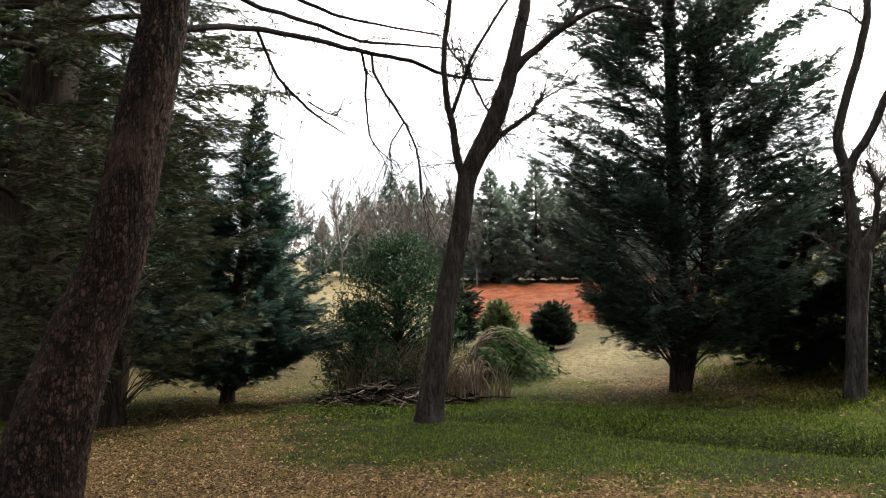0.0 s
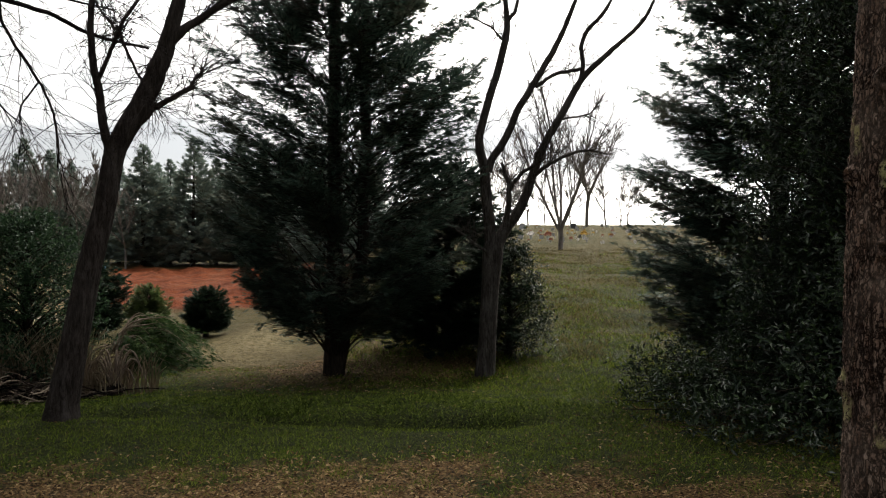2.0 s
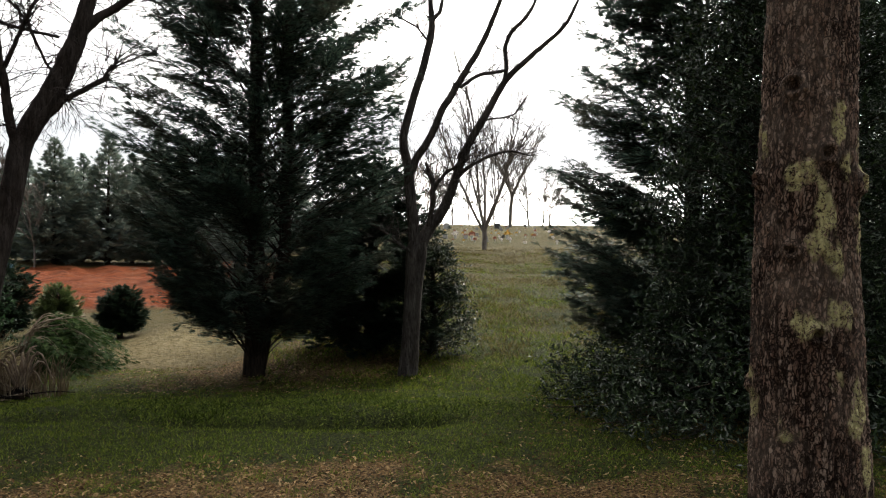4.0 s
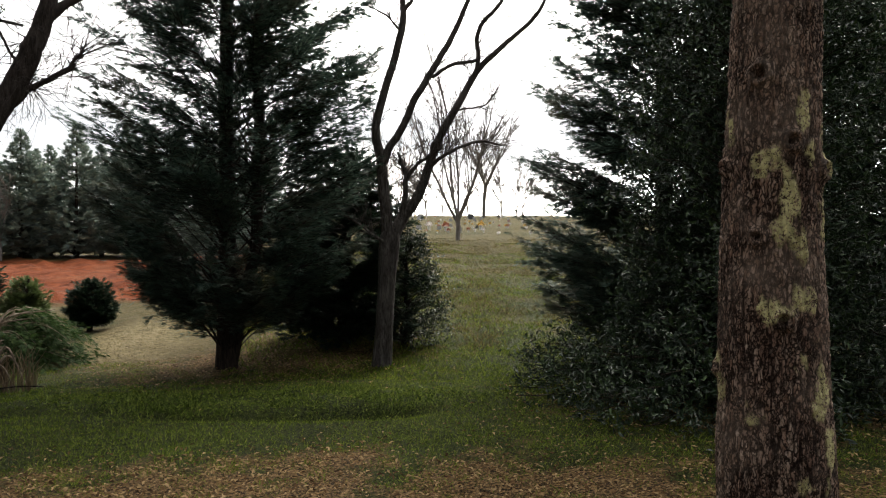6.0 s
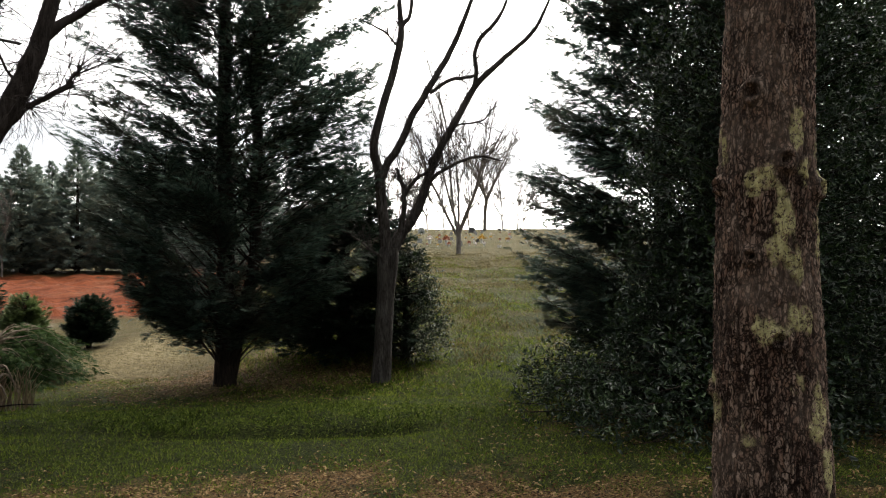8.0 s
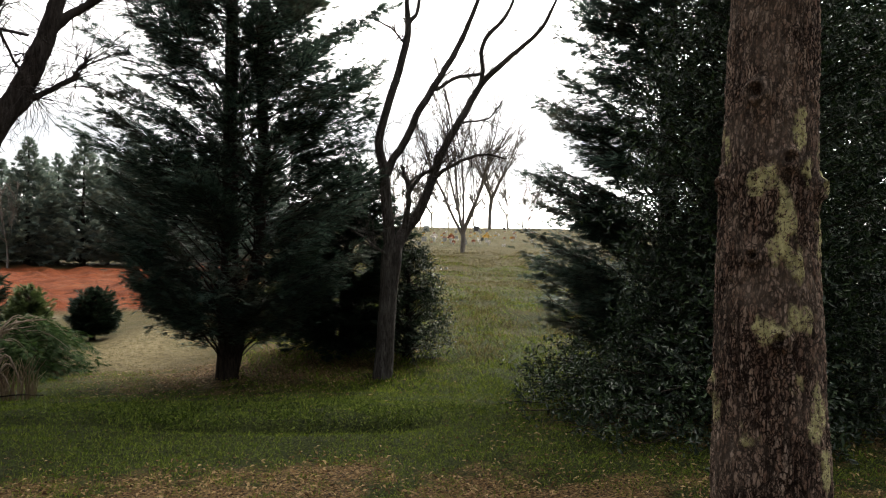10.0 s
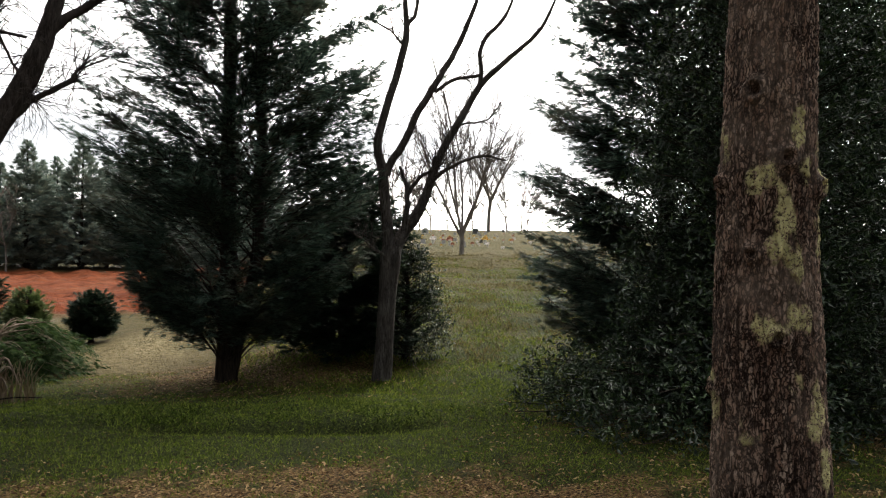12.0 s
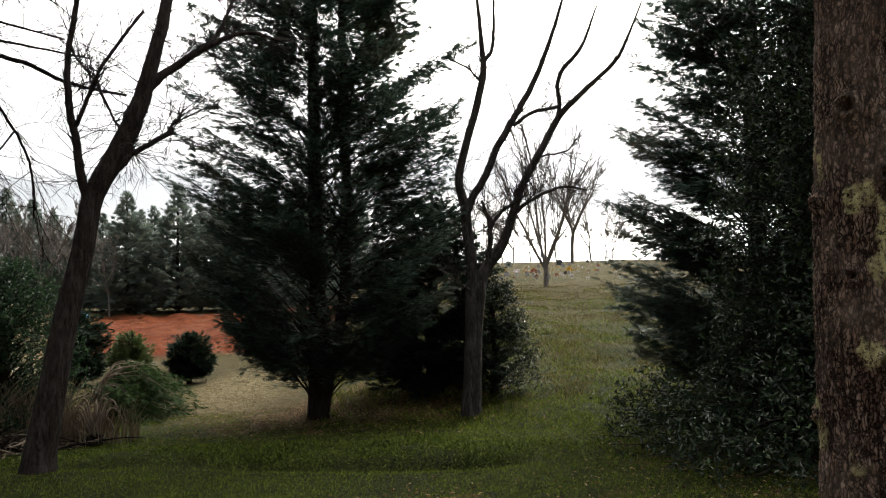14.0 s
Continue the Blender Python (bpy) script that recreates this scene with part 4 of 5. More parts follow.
    set_attribute(me, "crack", np.maximum(crack, lichen.ravel() * 0.6))
    part("trunk", me, M["bark_pine"], tree)
    # limbs and crown above the view, added to shade the ground below
    rng = np.random.default_rng(4)
    at, fw = [], []
    for b in range(18):
        a, h = b * 2.4 + rng.normal(0, 0.3), rng.uniform(5.5, 9.0)
        R = rng.uniform(1.6, 3.0) * (1.25 - 0.075 * h)
        p = spline([(0.05 * math.cos(a), 0.05 * math.sin(a), h, 0.035), (0.5 * R * math.cos(a), 0.5 * R * math.sin(a), h + 0.25, 0.022), (R * math.cos(a + 0.2), R * math.sin(a + 0.2), h + 0.2, 0.008)], 9)
        v, f = tube(p, 6)
        part("limb", fast_mesh("limb", v, f, True), M["bark_cedar"], tree)
        n = 25
        q = rng.uniform(2, 8, n)
        o = np.stack([np.interp(q, np.arange(9), p[:, i]) for i in range(3)], 1) + rng.normal(0, 0.22, (n, 3))
        at.append(o)
        fw.append(np.array([math.cos(a), math.sin(a), 0.2]) + rng.normal(0, 0.6, (n, 3)))
    at, fw = np.vstack(at), np.vstack(fw)
    v, f = scatter(*SPRAY_COARSE, at, fw, np.column_stack([rng.normal(0, 0.5, (len(at), 2)), np.ones(len(at))]), rng.uniform(0.25, 0.4, len(at)))
    part("crown", fast_mesh("crown", v, f), M["cedar"], tree)


pine_trunk()


def leafy(name, m, label, height, profile, stems, leaves, size, mat, bark_mat="bark_cedar", centre=(0, 0), skirt=0.0, shell=0.4, category="shrub", trunk_r=0.06, low=1.0):
    """A broad-leaved evergreen: stems and branching limbs inside a crown of single leaves gathered in shoots."""
    tree = thing(name, m, label, category)
    hs, rs = zip(*profile)
    v, f = tube(spline([(0, 0, -0.1, trunk_r * 1.3), (0.02, 0.02, height * 0.3, trunk_r), (0, 0, height * 0.92, trunk_r * 0.25)], 16), 8)
    part("trunk", fast_mesh("trunk", v, f, True), M[bark_mat], tree)
    limbs, at, fw, upv = [], [], [], []
    per = leaves // stems
    for b in range(stems):
        s = skirt + (0.99 - skirt) * ((b + RNG.random()) / stems) ** low
        a = b * 2.39996 + RNG.normal(0, 0.3)
        R = np.interp(s, hs, rs) * RNG.uniform(0.75, 1.1) * (1 + 0.12 * math.sin(3 * a + 7 * s))
        h0 = max(0.05, s * height - 0.5 * R)
        d = np.array([math.cos(a), math.sin(a), 0])
        sway = (1 - s) ** 6
        tip = np.array([centre[0] * sway, centre[1] * sway, s * height]) + d * R
        q = np.linspace(0, 1, 6)[:, None]
        line = np.array([0, 0, h0]) + (tip - np.array([0, 0, h0])) * q
        line[:, 2] += 0.12 * R * np.sin(q[:, 0] * math.pi) * min(1, s * 8)
        line += wander(6, 0.02 * R) * q
        limbs.append(tube(np.column_stack([line, np.maximum(0.004, 0.013 * (1 - 0.8 * q[:, 0]))]), 3))
        shoots = max(3, per // 9)
        for _ in range(shoots):
            t = shell + (1 - shell) * RNG.random() ** 0.7
            o = np.array([np.interp(t, q[:, 0], line[:, i]) for i in range(3)]) + RNG.normal(0, 0.06 * (0.5 + R), 3)
            g = unit(d + RNG.normal(0, 0.6, 3) + np.array([0, 0, 0.25]))
            n = 9
            w = np.linspace(0, 1, n)[:, None]
            at.append(o + g * w * 0.17 + RNG.normal(0, 0.012, (n, 3)))
            fw.append(g * 0.5 + RNG.normal(0, 0.75, (n, 3)))
            upv.append(np.array([0, 0, 1.0]) + d * 0.4 + RNG.normal(0, 0.7, (n, 3)))
    v, f = join(limbs)
    tagged(part("branchwork", fast_mesh("branchwork", v, f, True), M[bark_mat], tree), kind="stuff")
    at, fw, upv = np.vstack(at), np.vstack(fw), np.vstack(upv)
    v, f = scatter(LEAF_V, LEAF_F, at, fw, upv, size * RNG.uniform(0.6, 1.25, len(at)))
    part("crown", fast_mesh("crown", v, f), M[mat], tree)
    return tree


leafy("holly_tree", stand(52.5, 9.0), "large dark glossy holly with spiny leaves to the ground", 7.0,
      [(0, 1.75), (0.05, 1.85), (0.09, 1.6), (0.13, 1.3), (0.2, 1.25), (0.34, 1.28), (0.57, 1.12), (0.8, 0.7), (1, 0.05)], 600, 104000, 0.07, "holly", category="tree", trunk_r=0.13, skirt=0.0, low=1.75, centre=(-0.62, -0.5), shell=0.3)
leafy("holly_tree", stand(64.0, 10.6), "second glossy holly with its lowest shoots lifted off the grass", 6.5,
      [(0, 0.9), (0.08, 1.5), (0.2, 1.75), (0.4, 1.5), (0.6, 1.1), (0.8, 0.7), (1, 0.05)], 240, 30000, 0.07, "holly", category="tree", trunk_r=0.11, skirt=0.09, low=1.3, shell=0.35)
leafy("evergreen_shrub", stand(-3.3, 11.0), "rounded glossy green evergreen shrub behind the brush pile", 2.15,
      [(0, 0.55), (0.2, 0.78), (0.6, 0.78), (0.85, 0.55), (1, 0.15)], 200, 30000, 0.055, "shrub", skirt=0.04, shell=0.12)
leafy("low_evergreen_shrub", stand(-6.3, 11.2), "low grey-green evergreen shrub beside the rounded shrub", 1.25,
      [(0, 0.4), (0.3, 0.5), (0.7, 0.42), (1, 0.1)], 90, 9000, 0.055, "shrub", skirt=0.05)
leafy("understory_holly", stand(28.6, 12.6), "small holly at the foot of the dense evergreen", 1.7,
      [(0, 0.5), (0.3, 0.62), (0.7, 0.5), (1, 0.1)], 90, 9000, 0.06, "holly", skirt=0.03)


# ---- brush, cut juniper and small evergreens ----
conifer("dark_bush", stand(0.8, 18.0), "small dark rounded evergreen beyond the leaning tree", 1.5, [(0, 0.5), (0.3, 0.75), (0.7, 0.6), (1, 0.1)], 90, 6500, "cedar_green", 0.14, (0.5, 0.6), 0.04, low=0.0, plume=0.28, clear=0.1, inner=0.1)
conifer("young_pine", stand(3.9, 16.0), "small yellow-green young pine before the red soil", 1.1, [(0, 0.3), (0.3, 0.42), (0.7, 0.35), (1, 0.05)], 80, 4500, "yellow_pine", 0.12, (0.9, 0.9), 0.03, low=0.0, plume=0.25, clear=0.1, inner=0.1)
conifer("small_dark_cedar", stand(7.7, 17.0), "small dark cedar in front of the red soil", 1.0, [(0, 0.45), (0.25, 0.55), (0.7, 0.4), (1, 0.05)], 80, 5500, "cedar_green", 0.13, (0.5, 0.7), 0.04, low=0.0, plume=0.26, clear=0.1, inner=0.1)


def cut_juniper():
    """A juniper lying on its side: boughs arching over from the cut butt, with plumes that hang from them."""
    bush = thing("cut_juniper", stand(4.9, 13.2), "felled juniper lying on the grass with drooping green boughs", "shrub")
    limbs, at, fw, sz = [], [], [], []
    for b in range(46):
        a = RNG.uniform(-1.0, 1.0)
        ln = RNG.uniform(0.75, 1.45)
        o = np.array([-0.75, RNG.normal(0, 0.15), 0.22])
        d = np.array([math.cos(a), math.sin(a), 0])
        hgt = RNG.uniform(0.1, 0.72)
        q = np.linspace(0, 1, 9)[:, None]
        line = o + d * ln * q + np.array([0, 0, 1.0]) * (hgt * np.sin(q * 2.3) - 0.22 * q) + wander(9, 0.01) * q
        line[:, 2] = np.maximum(line[:, 2], 0.03)
        limbs.append(tube(np.column_stack([line, 0.012 * (1 - 0.8 * q[:, 0])]), 4))
        for w in range(13):
            t = 0.25 + 0.75 * (w + RNG.random()) / 13
            p0 = np.array([np.interp(t, q[:, 0], line[:, i]) for i in range(3)])
            side = np.array([-d[1], d[0], 0]) * (1 if w % 2 else -1)
            g = unit(d * 0.9 + side * RNG.uniform(0.2, 0.8) + np.array([0, 0, RNG.normal(-0.25, 0.2)]))
            n = 9
            e = np.sort(RNG.random(n))[:, None]
            pos = p0 + g * 0.3 * e + RNG.normal(0, 0.016, (n, 3))
            pos[:, 2] = np.maximum(pos[:, 2] - 0.14 * e[:, 0] ** 2, 0.05)
            at.append(pos)
            fw.append(g + np.array([0, 0, -0.3]) * e + RNG.normal(0, 0.22, (n, 3)))
            sz.append(RNG.uniform(0.08, 0.15, n))
    v, f = join(limbs)
    tagged(part("branchwork", fast_mesh("branchwork", v, f, True), M["deadwood"], bush), kind="stuff")
    at, fw, sz = np.vstack(at), np.vstack(fw), np.concatenate(sz)
    v, f = scatter(*SPRAY, at, fw, np.column_stack([RNG.normal(0, 0.4, (len(at), 2)), np.ones(len(at))]), sz)
    part("crown", fast_mesh("crown", v, f), M["juniper"], bush)
    for x0, h, x1 in ((-0.85, 0.15, -0.3), (-0.6, 0.55, -0.1), (-0.75, 0.35, 0.05), (-0.5, 0.65, 0.15), (-0.95, 0.3, -0.55)):
        v, f = tube(spline([(x0 - 0.2, -0.45, 0.03, 0.016), (x0, -0.42, h, 0.014), (x1, -0.35, h + 0.12, 0.007)], 10), 6)
        part("branch", fast_mesh("branch", v, f, True), M["deadwood"], bush)


cut_juniper()


def brush_pile():
    pile = thing("brush_pile", stand(-4.0, 10.2), "heap of cut brown branches and sticks on the grass", "brush pile")
    rng = np.random.default_rng(11)
    for i in range(240):
        x = rng.normal(0, 0.48)
        top = 0.30 * math.exp(-(x / 0.55) ** 2)
        z = rng.uniform(0.015, 0.03 + top)
        a, tilt, ln = rng.normal(0, 1.0), rng.normal(0, 0.22), rng.uniform(0.12, 0.6)
        y = rng.normal(0, 0.22)
        d = np.array([math.cos(a) * math.cos(tilt), math.sin(a) * math.cos(tilt), math.sin(tilt)]) * ln / 2
        c = np.array([x, y, max(z, 0.02 + abs(d[2]) * 0.9)])
        r = rng.uniform(0.003, 0.011)
        p = spline([(*(c - d), r), (*(c + rng.normal(0, 0.03, 3)), r * 0.9), (*(c + d), r * 0.6)], 6)
        v, f = tube(p, 5)
        part("stick", fast_mesh("stick", v, f, True), M["deadwood"] if rng.random() < 0.4 else M["bark_left"], pile)


brush_pile()


def stump_heap():
    heap = thing("uprooted_stump", stand(1.9, 10.5), "small uprooted stump with pale broken stems", "stump")
    rng = np.random.default_rng(5)
    bm = bmesh.new()
    bmesh.ops.create_icosphere(bm, subdivisions=3, radius=0.13)
    for v in bm.verts:
        v.co *= 1 + 0.35 * noise.noise(v.co * 14)
        v.co.z = v.co.z * 0.7 + 0.06
    me = bpy.data.meshes.new("root_ball")
    bm.to_mesh(me)
    bm.free()
    part("root_ball", me, M["bark_left"], heap)
    for i in range(22):
        a, h = rng.uniform(-0.6, 3.6), rng.uniform(0.2, 0.55)
        r = rng.uniform(0.15, 0.5)
        p = spline([(0, 0, 0.05, 0.018), (r * 0.5 * math.cos(a), 0.1 * math.sin(a), h, 0.013), (r * math.cos(a), 0.2 * math.sin(a), h * rng.uniform(0.1, 1.2), 0.006)], 9)
        v, f = tube(p, 5)
        part("stem", fast_mesh("stem", v, f, True), M["deadwood"], heap)


stump_heap()


def dry_stalks():
    pieces = []
    rng = np.random.default_rng(9)
    for i in range(900):
        az, r = rng.normal(-2.0, 2.6), rng.uniform(10.35, 11.0)
        if rng.random() < 0.09:
            az = rng.uniform(0.6, 4.5)
        if not -7.5 < az < 4.6:
            continue
        x, y = r * math.sin(radians(az)), r * math.cos(radians(az))
        h = rng.uniform(0.25, 0.85) * (1.0 if az < 0.5 else 0.6)
        b = rng.normal(0, 0.16, 2) * h
        z = float(terrain(x, y))
        pieces.append(tube(np.array([(x, y, z - 0.02, 0.006), (x + b[0] * 0.4, y + b[1] * 0.4, z + h * 0.6, 0.005), (x + b[0] * 1.6, y + b[1], z + h, 0.002)]), 3))
    v, f = join(pieces)
    tagged(part("dry_stalks", fast_mesh("dry_stalks", v, f, True), M["stalk"]), "upright dry tan weed stalks round the shrub", "weeds", kind="stuff")


dry_stalks()


# ---- far trees ----
def far_bare(name, m, label, height, seed, r0=0.16, spread=0.55, mat="bark_far", lean=0.0, group="", first=0.25, thin=0.008, kids=(4, 7, 6, 4)):
    tree = thing(name, m, label, "tree", group)
    rng = np.random.default_rng(seed)
    thick, fine = [], []

    ratio = (0, 0.5, 0.45, 0.5)

    def grow(p, d, ln, r, lv):
        n = 6 if lv < 2 else 3
        q = np.linspace(0, 1, n)[:, None]
        line = p + d * ln * q + np.cumsum(rng.normal(0, 0.035 * ln, (n, 3)), 0) * q
        line[:, 2] += 0.12 * ln * q[:, 0] ** 2
        (thick if lv < 1 else fine).append(tube(np.column_stack([line, np.maximum(thin, r * (1 - 0.7 * q[:, 0] * (lv > 0)))]), 6 if lv < 2 else 3))
        if lv == 4:
            return
        for i in range(kids[lv]):
            t = rng.uniform(0.75, 1.0) if lv == 0 else rng.uniform(0.2, 1.0)
            o = np.array([np.interp(t, q[:, 0], line[:, i_]) for i_ in range(3)])
            dd = unit(d + rng.normal(0, spread, 3) * (1, 1, 0.5) + np.array([0, 0, 0.1]))
            grow(o, dd, height * (1 - first) * rng.uniform(0.7, 1.0) if lv == 0 else ln * ratio[lv] * rng.uniform(0.6, 1.2) * (1.25 - 0.6 * t), r * (0.62 if lv == 0 else 0.4), lv + 1)

    grow(np.array([0, 0, -0.1]), unit(np.array([lean, 0, 1.0])), height * first, r0, 0)
    v, f = join(thick)
    part("trunk", fast_mesh("trunk", v, f, True), M[mat], tree)
    v, f = join(fine)
    tagged(part("twigwork", fast_mesh("twigwork", v, f, True), M[mat], tree), kind="stuff")
    return tree


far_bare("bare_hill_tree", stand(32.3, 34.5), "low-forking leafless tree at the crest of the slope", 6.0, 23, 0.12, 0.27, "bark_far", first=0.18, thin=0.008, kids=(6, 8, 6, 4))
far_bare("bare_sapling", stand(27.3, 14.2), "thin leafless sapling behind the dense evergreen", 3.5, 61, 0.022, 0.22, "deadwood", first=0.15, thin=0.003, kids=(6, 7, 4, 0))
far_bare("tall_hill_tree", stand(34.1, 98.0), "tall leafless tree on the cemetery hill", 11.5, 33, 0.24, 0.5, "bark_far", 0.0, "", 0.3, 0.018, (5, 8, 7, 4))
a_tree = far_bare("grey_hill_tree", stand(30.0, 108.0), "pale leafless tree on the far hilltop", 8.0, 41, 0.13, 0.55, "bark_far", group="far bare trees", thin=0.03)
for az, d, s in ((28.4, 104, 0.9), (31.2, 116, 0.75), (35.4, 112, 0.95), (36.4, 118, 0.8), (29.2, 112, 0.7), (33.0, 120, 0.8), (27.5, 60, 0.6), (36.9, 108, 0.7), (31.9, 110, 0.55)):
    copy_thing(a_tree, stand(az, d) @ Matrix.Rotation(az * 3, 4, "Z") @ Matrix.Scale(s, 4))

pines = []
for i, (h, w) in enumerate(((8.2, 2.8), (7.7, 2.6), (8.8, 2.8))):
    spot = ((6.7, 54.0), (3.5, 54.0), (-3.6, 66.0))[i]
    pines.append(conifer("far_pine_tree", stand(*spot), "full pine in the row behind the red soil, haze painted into its grey-green", h,
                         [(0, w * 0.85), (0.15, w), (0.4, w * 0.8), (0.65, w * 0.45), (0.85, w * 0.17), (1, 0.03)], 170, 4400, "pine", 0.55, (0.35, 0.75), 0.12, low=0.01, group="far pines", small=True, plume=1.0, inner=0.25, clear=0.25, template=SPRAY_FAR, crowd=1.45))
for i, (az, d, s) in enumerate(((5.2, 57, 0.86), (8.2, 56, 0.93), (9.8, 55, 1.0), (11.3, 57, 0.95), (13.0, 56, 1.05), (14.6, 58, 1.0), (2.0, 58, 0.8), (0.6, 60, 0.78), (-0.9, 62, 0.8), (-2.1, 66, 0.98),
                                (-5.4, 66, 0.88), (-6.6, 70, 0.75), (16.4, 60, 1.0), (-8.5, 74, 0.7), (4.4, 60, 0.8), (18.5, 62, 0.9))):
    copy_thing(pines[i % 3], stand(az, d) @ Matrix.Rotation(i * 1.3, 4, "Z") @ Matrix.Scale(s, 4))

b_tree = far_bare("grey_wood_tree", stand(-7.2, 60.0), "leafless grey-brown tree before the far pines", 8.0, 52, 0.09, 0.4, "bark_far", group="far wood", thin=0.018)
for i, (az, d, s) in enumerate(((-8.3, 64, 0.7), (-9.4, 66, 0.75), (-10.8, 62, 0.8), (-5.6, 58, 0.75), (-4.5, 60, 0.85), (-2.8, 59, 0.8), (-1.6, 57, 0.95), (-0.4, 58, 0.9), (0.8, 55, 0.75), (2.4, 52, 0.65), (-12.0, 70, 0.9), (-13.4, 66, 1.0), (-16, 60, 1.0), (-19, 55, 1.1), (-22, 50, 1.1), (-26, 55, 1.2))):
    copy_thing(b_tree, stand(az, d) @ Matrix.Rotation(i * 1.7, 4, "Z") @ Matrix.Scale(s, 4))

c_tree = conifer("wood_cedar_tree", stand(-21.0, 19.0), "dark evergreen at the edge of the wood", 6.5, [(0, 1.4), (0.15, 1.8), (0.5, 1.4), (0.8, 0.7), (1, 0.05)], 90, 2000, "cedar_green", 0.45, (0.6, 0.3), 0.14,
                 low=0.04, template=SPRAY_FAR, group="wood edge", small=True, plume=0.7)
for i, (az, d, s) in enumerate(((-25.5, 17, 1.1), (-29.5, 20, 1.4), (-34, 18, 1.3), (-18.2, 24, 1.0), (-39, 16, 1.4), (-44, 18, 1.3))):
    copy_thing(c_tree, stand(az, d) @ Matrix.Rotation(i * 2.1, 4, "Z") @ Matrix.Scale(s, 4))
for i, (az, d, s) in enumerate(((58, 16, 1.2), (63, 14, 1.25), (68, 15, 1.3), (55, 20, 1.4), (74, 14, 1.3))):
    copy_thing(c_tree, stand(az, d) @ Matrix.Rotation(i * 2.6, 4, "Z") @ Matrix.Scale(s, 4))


# ---- the blue shelter behind the red soil ----
def tarp_shelter():
    tent = thing("tarp_shelter", stand(0.4, 51.5), "small shelter with a light blue peaked tarp roof", "shelter")
    bm = bmesh.new()
    w, d, h0, h1 = 0.75, 0.7, 0.15, 0.6
    base = [bm.verts.new(p) for p in ((-w, -d, h0), (w, -d, h0), (w, d, h0), (-w, d, h0))]
    low = [bm.verts.new((v.co.x, v.co.y, h0 - 0.12)) for v in base]
    peak = bm.verts.new((0, 0, h1))
    for i in range(4):
        j = (i + 1) % 4
        bm.faces.new((base[i], base[j], peak))
        bm.faces.new((low[i], low[j], base[j], base[i]))
    me = bpy.data.meshes.new("roof")
    bm.to_mesh(me)
    bm.free()
    part("roof", me, M["tarp"], tent)
    for x in (-w, w):
        for y in (-d, d):
            v, f = tube(np.array([(x * 0.97, y * 0.97, -0.6, 0.03), (x * 0.97, y * 0.97, h0, 0.03)]), 6)
            part("pole", fast_mesh("pole", v, f, True), M["metal_pole"], tent)


tarp_shelter()


# ---- graves on the hill ----
def grave_flowers(m, colour, label):
    g = thing("grave_flowers", m, label, "grave flowers", "grave flowers on the hill")
    v, f = tube(np.array([(0, 0, -0.03, 0.09), (0, 0, 0.05, 0.07), (0, 0, 0.2, 0.11), (0, 0, 0.26, 0.13)]), 10)
    part("vase", fast_mesh("vase", v, f, True), M["vase"], g)
    n = 60
    rng = np.random.default_rng(3)
    d = unit(np.column_stack([rng.normal(0, 0.7, (n, 2)), np.abs(rng.normal(0.6, 0.4, n))]))
    v, f = scatter(np.array(LEAF_V) * (1, 1.6, 1), LEAF_F, d * rng.uniform(0.08, 0.2, (n, 1)) + (0, 0, 0.26), d, rng.normal(0, 1, (n, 3)), np.full(n, 0.13))
    part("bouquet", fast_mesh("bouquet", v, f), M[colour], g)
    return g


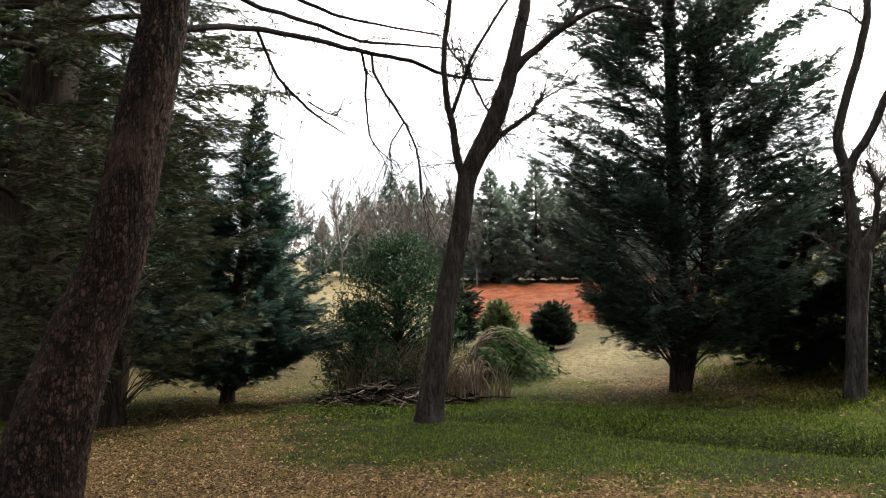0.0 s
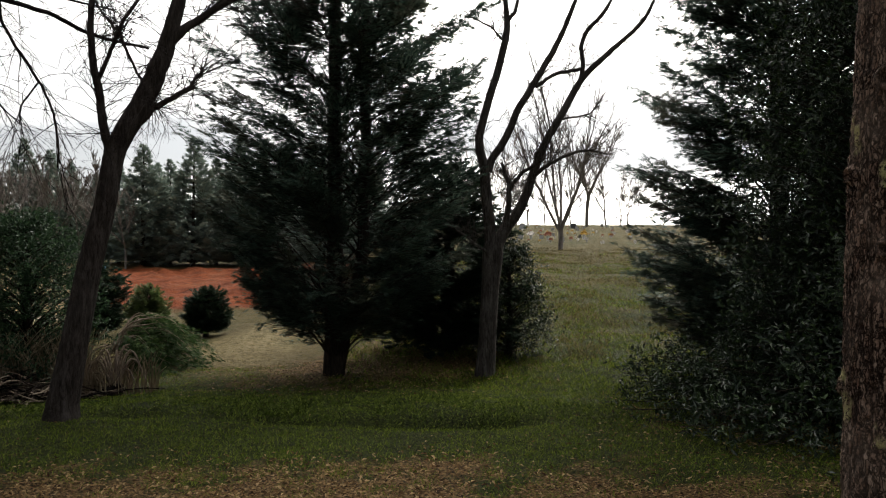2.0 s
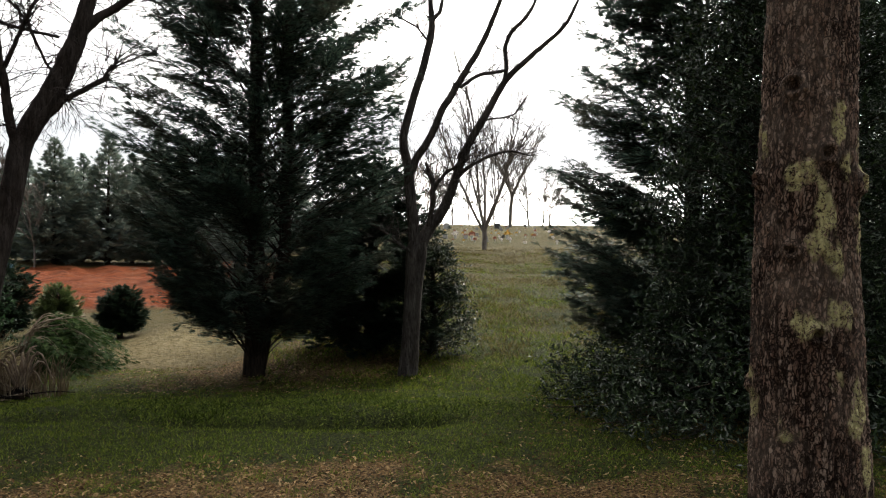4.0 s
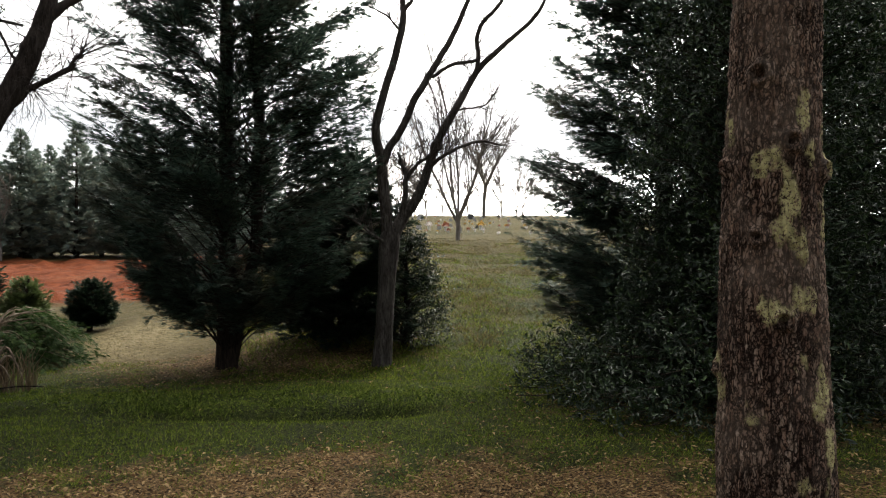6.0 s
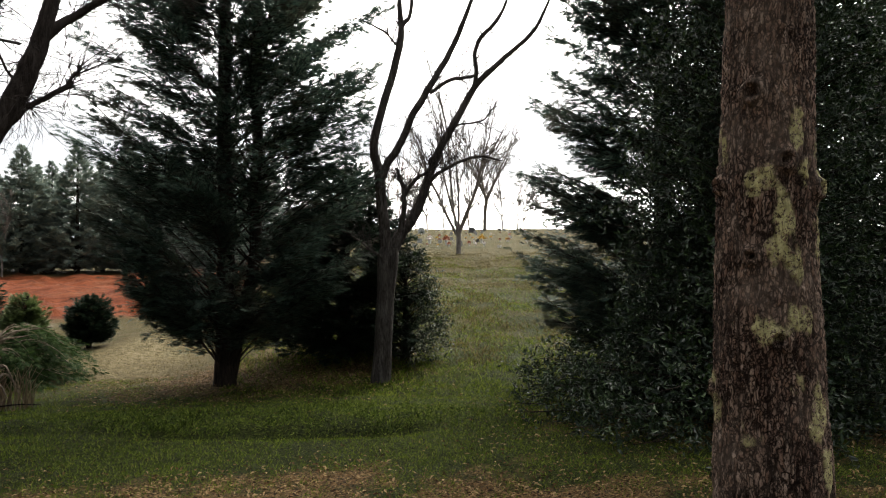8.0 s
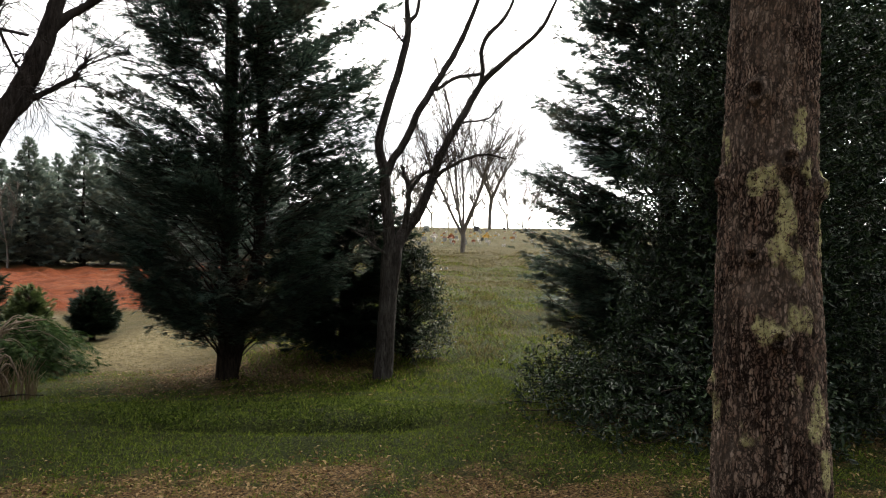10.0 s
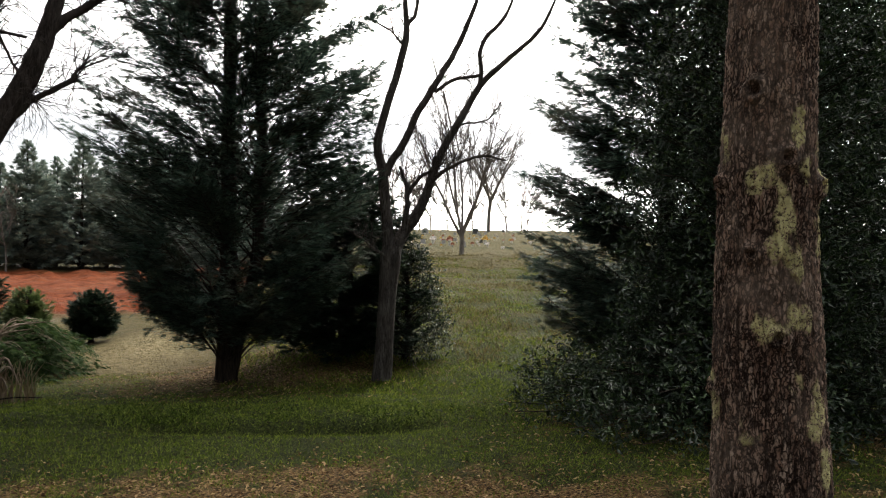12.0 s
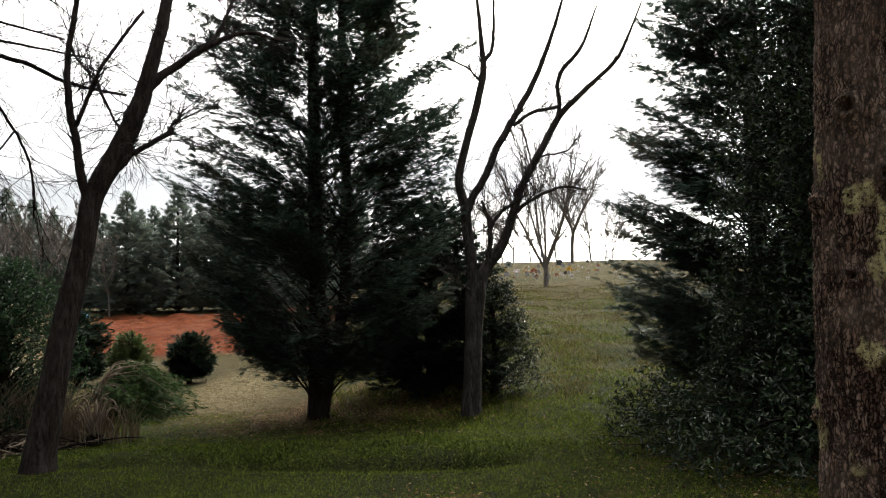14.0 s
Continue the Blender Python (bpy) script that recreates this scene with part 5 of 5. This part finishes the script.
def grave_marker(m, mat, label):
    g = thing("gravestone", m, label, "gravestone", "gravestones on the hill")
    for nm, (w, d, h, z, bev) in (("plinth", (0.8, 0.35, 0.12, 0.0, 0.02)), ("slab", (0.6, 0.16, 0.5, 0.12, 0.05))):
        bm = bmesh.new()
        bmesh.ops.create_cube(bm, size=1.0, matrix=Matrix.Translation((0, 0, z + h / 2 - 0.02)) @ Matrix.Diagonal((w, d, h, 1)))
        bmesh.ops.bevel(bm, geom=bm.edges[:], offset=bev, segments=2, affect="EDGES")
        me = bpy.data.meshes.new(nm)
        bm.to_mesh(me)
        bm.free()
        part(nm, me, M[mat], g)
    return g


kinds = [grave_flowers(stand(31.4, 47), "red_flower", "red flowers in a white grave vase"), grave_flowers(stand(33.9, 52), "yellow_flower", "yellow flowers in a white grave vase"),
         grave_flowers(stand(30.2, 50), "white_flower", "white flowers in a grave vase")]
stones = [grave_marker(stand(29.6, 84), "stone", "low grey granite gravestone on a plinth"), grave_marker(stand(33.2, 88), "stone_dark", "low dark granite gravestone on a plinth")]
place_rng = random.Random(12)
for row in range(8):
    for i in range(17):
        if place_rng.random() < 0.3:
            continue
        d = 46 + row * 7.5 + place_rng.uniform(-1, 1)
        az = 27.4 + i * 0.62 + place_rng.uniform(-0.4, 0.4)
        src = stones[place_rng.random() < 0.25] if place_rng.random() < 0.25 else kinds[place_rng.randrange(3)]
        copy_thing(src, stand(az, d) @ Matrix.Scale(place_rng.uniform(0.3, 0.55), 4))


# ---- woods closing the horizon ----
def far_woods():
    n = 2400
    az = RNG.uniform(45, 385, n)
    r = RNG.uniform(170, 260, n)
    x, y = r * np.sin(np.radians(az)), r * np.cos(np.radians(az))
    h = RNG.uniform(0.6, 1.0, n) * 5.5
    k = 5
    at = np.repeat(np.stack([x, y, terrain(x, y)], 1), k, 0)
    q = RNG.random(n * k)
    hh = np.repeat(h, k)
    at = at + np.column_stack([RNG.normal(0, 1.6, n * k) * (1.1 - q), RNG.normal(0, 1.6, n * k) * (1.1 - q), q * hh])
    fw = np.column_stack([RNG.normal(0, 0.6, (n * k, 2)), np.abs(RNG.normal(0.8, 0.3, n * k))])
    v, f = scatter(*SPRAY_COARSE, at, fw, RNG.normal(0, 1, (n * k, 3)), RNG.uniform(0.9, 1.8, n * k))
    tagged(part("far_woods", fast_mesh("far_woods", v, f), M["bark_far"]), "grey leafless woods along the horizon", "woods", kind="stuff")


far_woods()
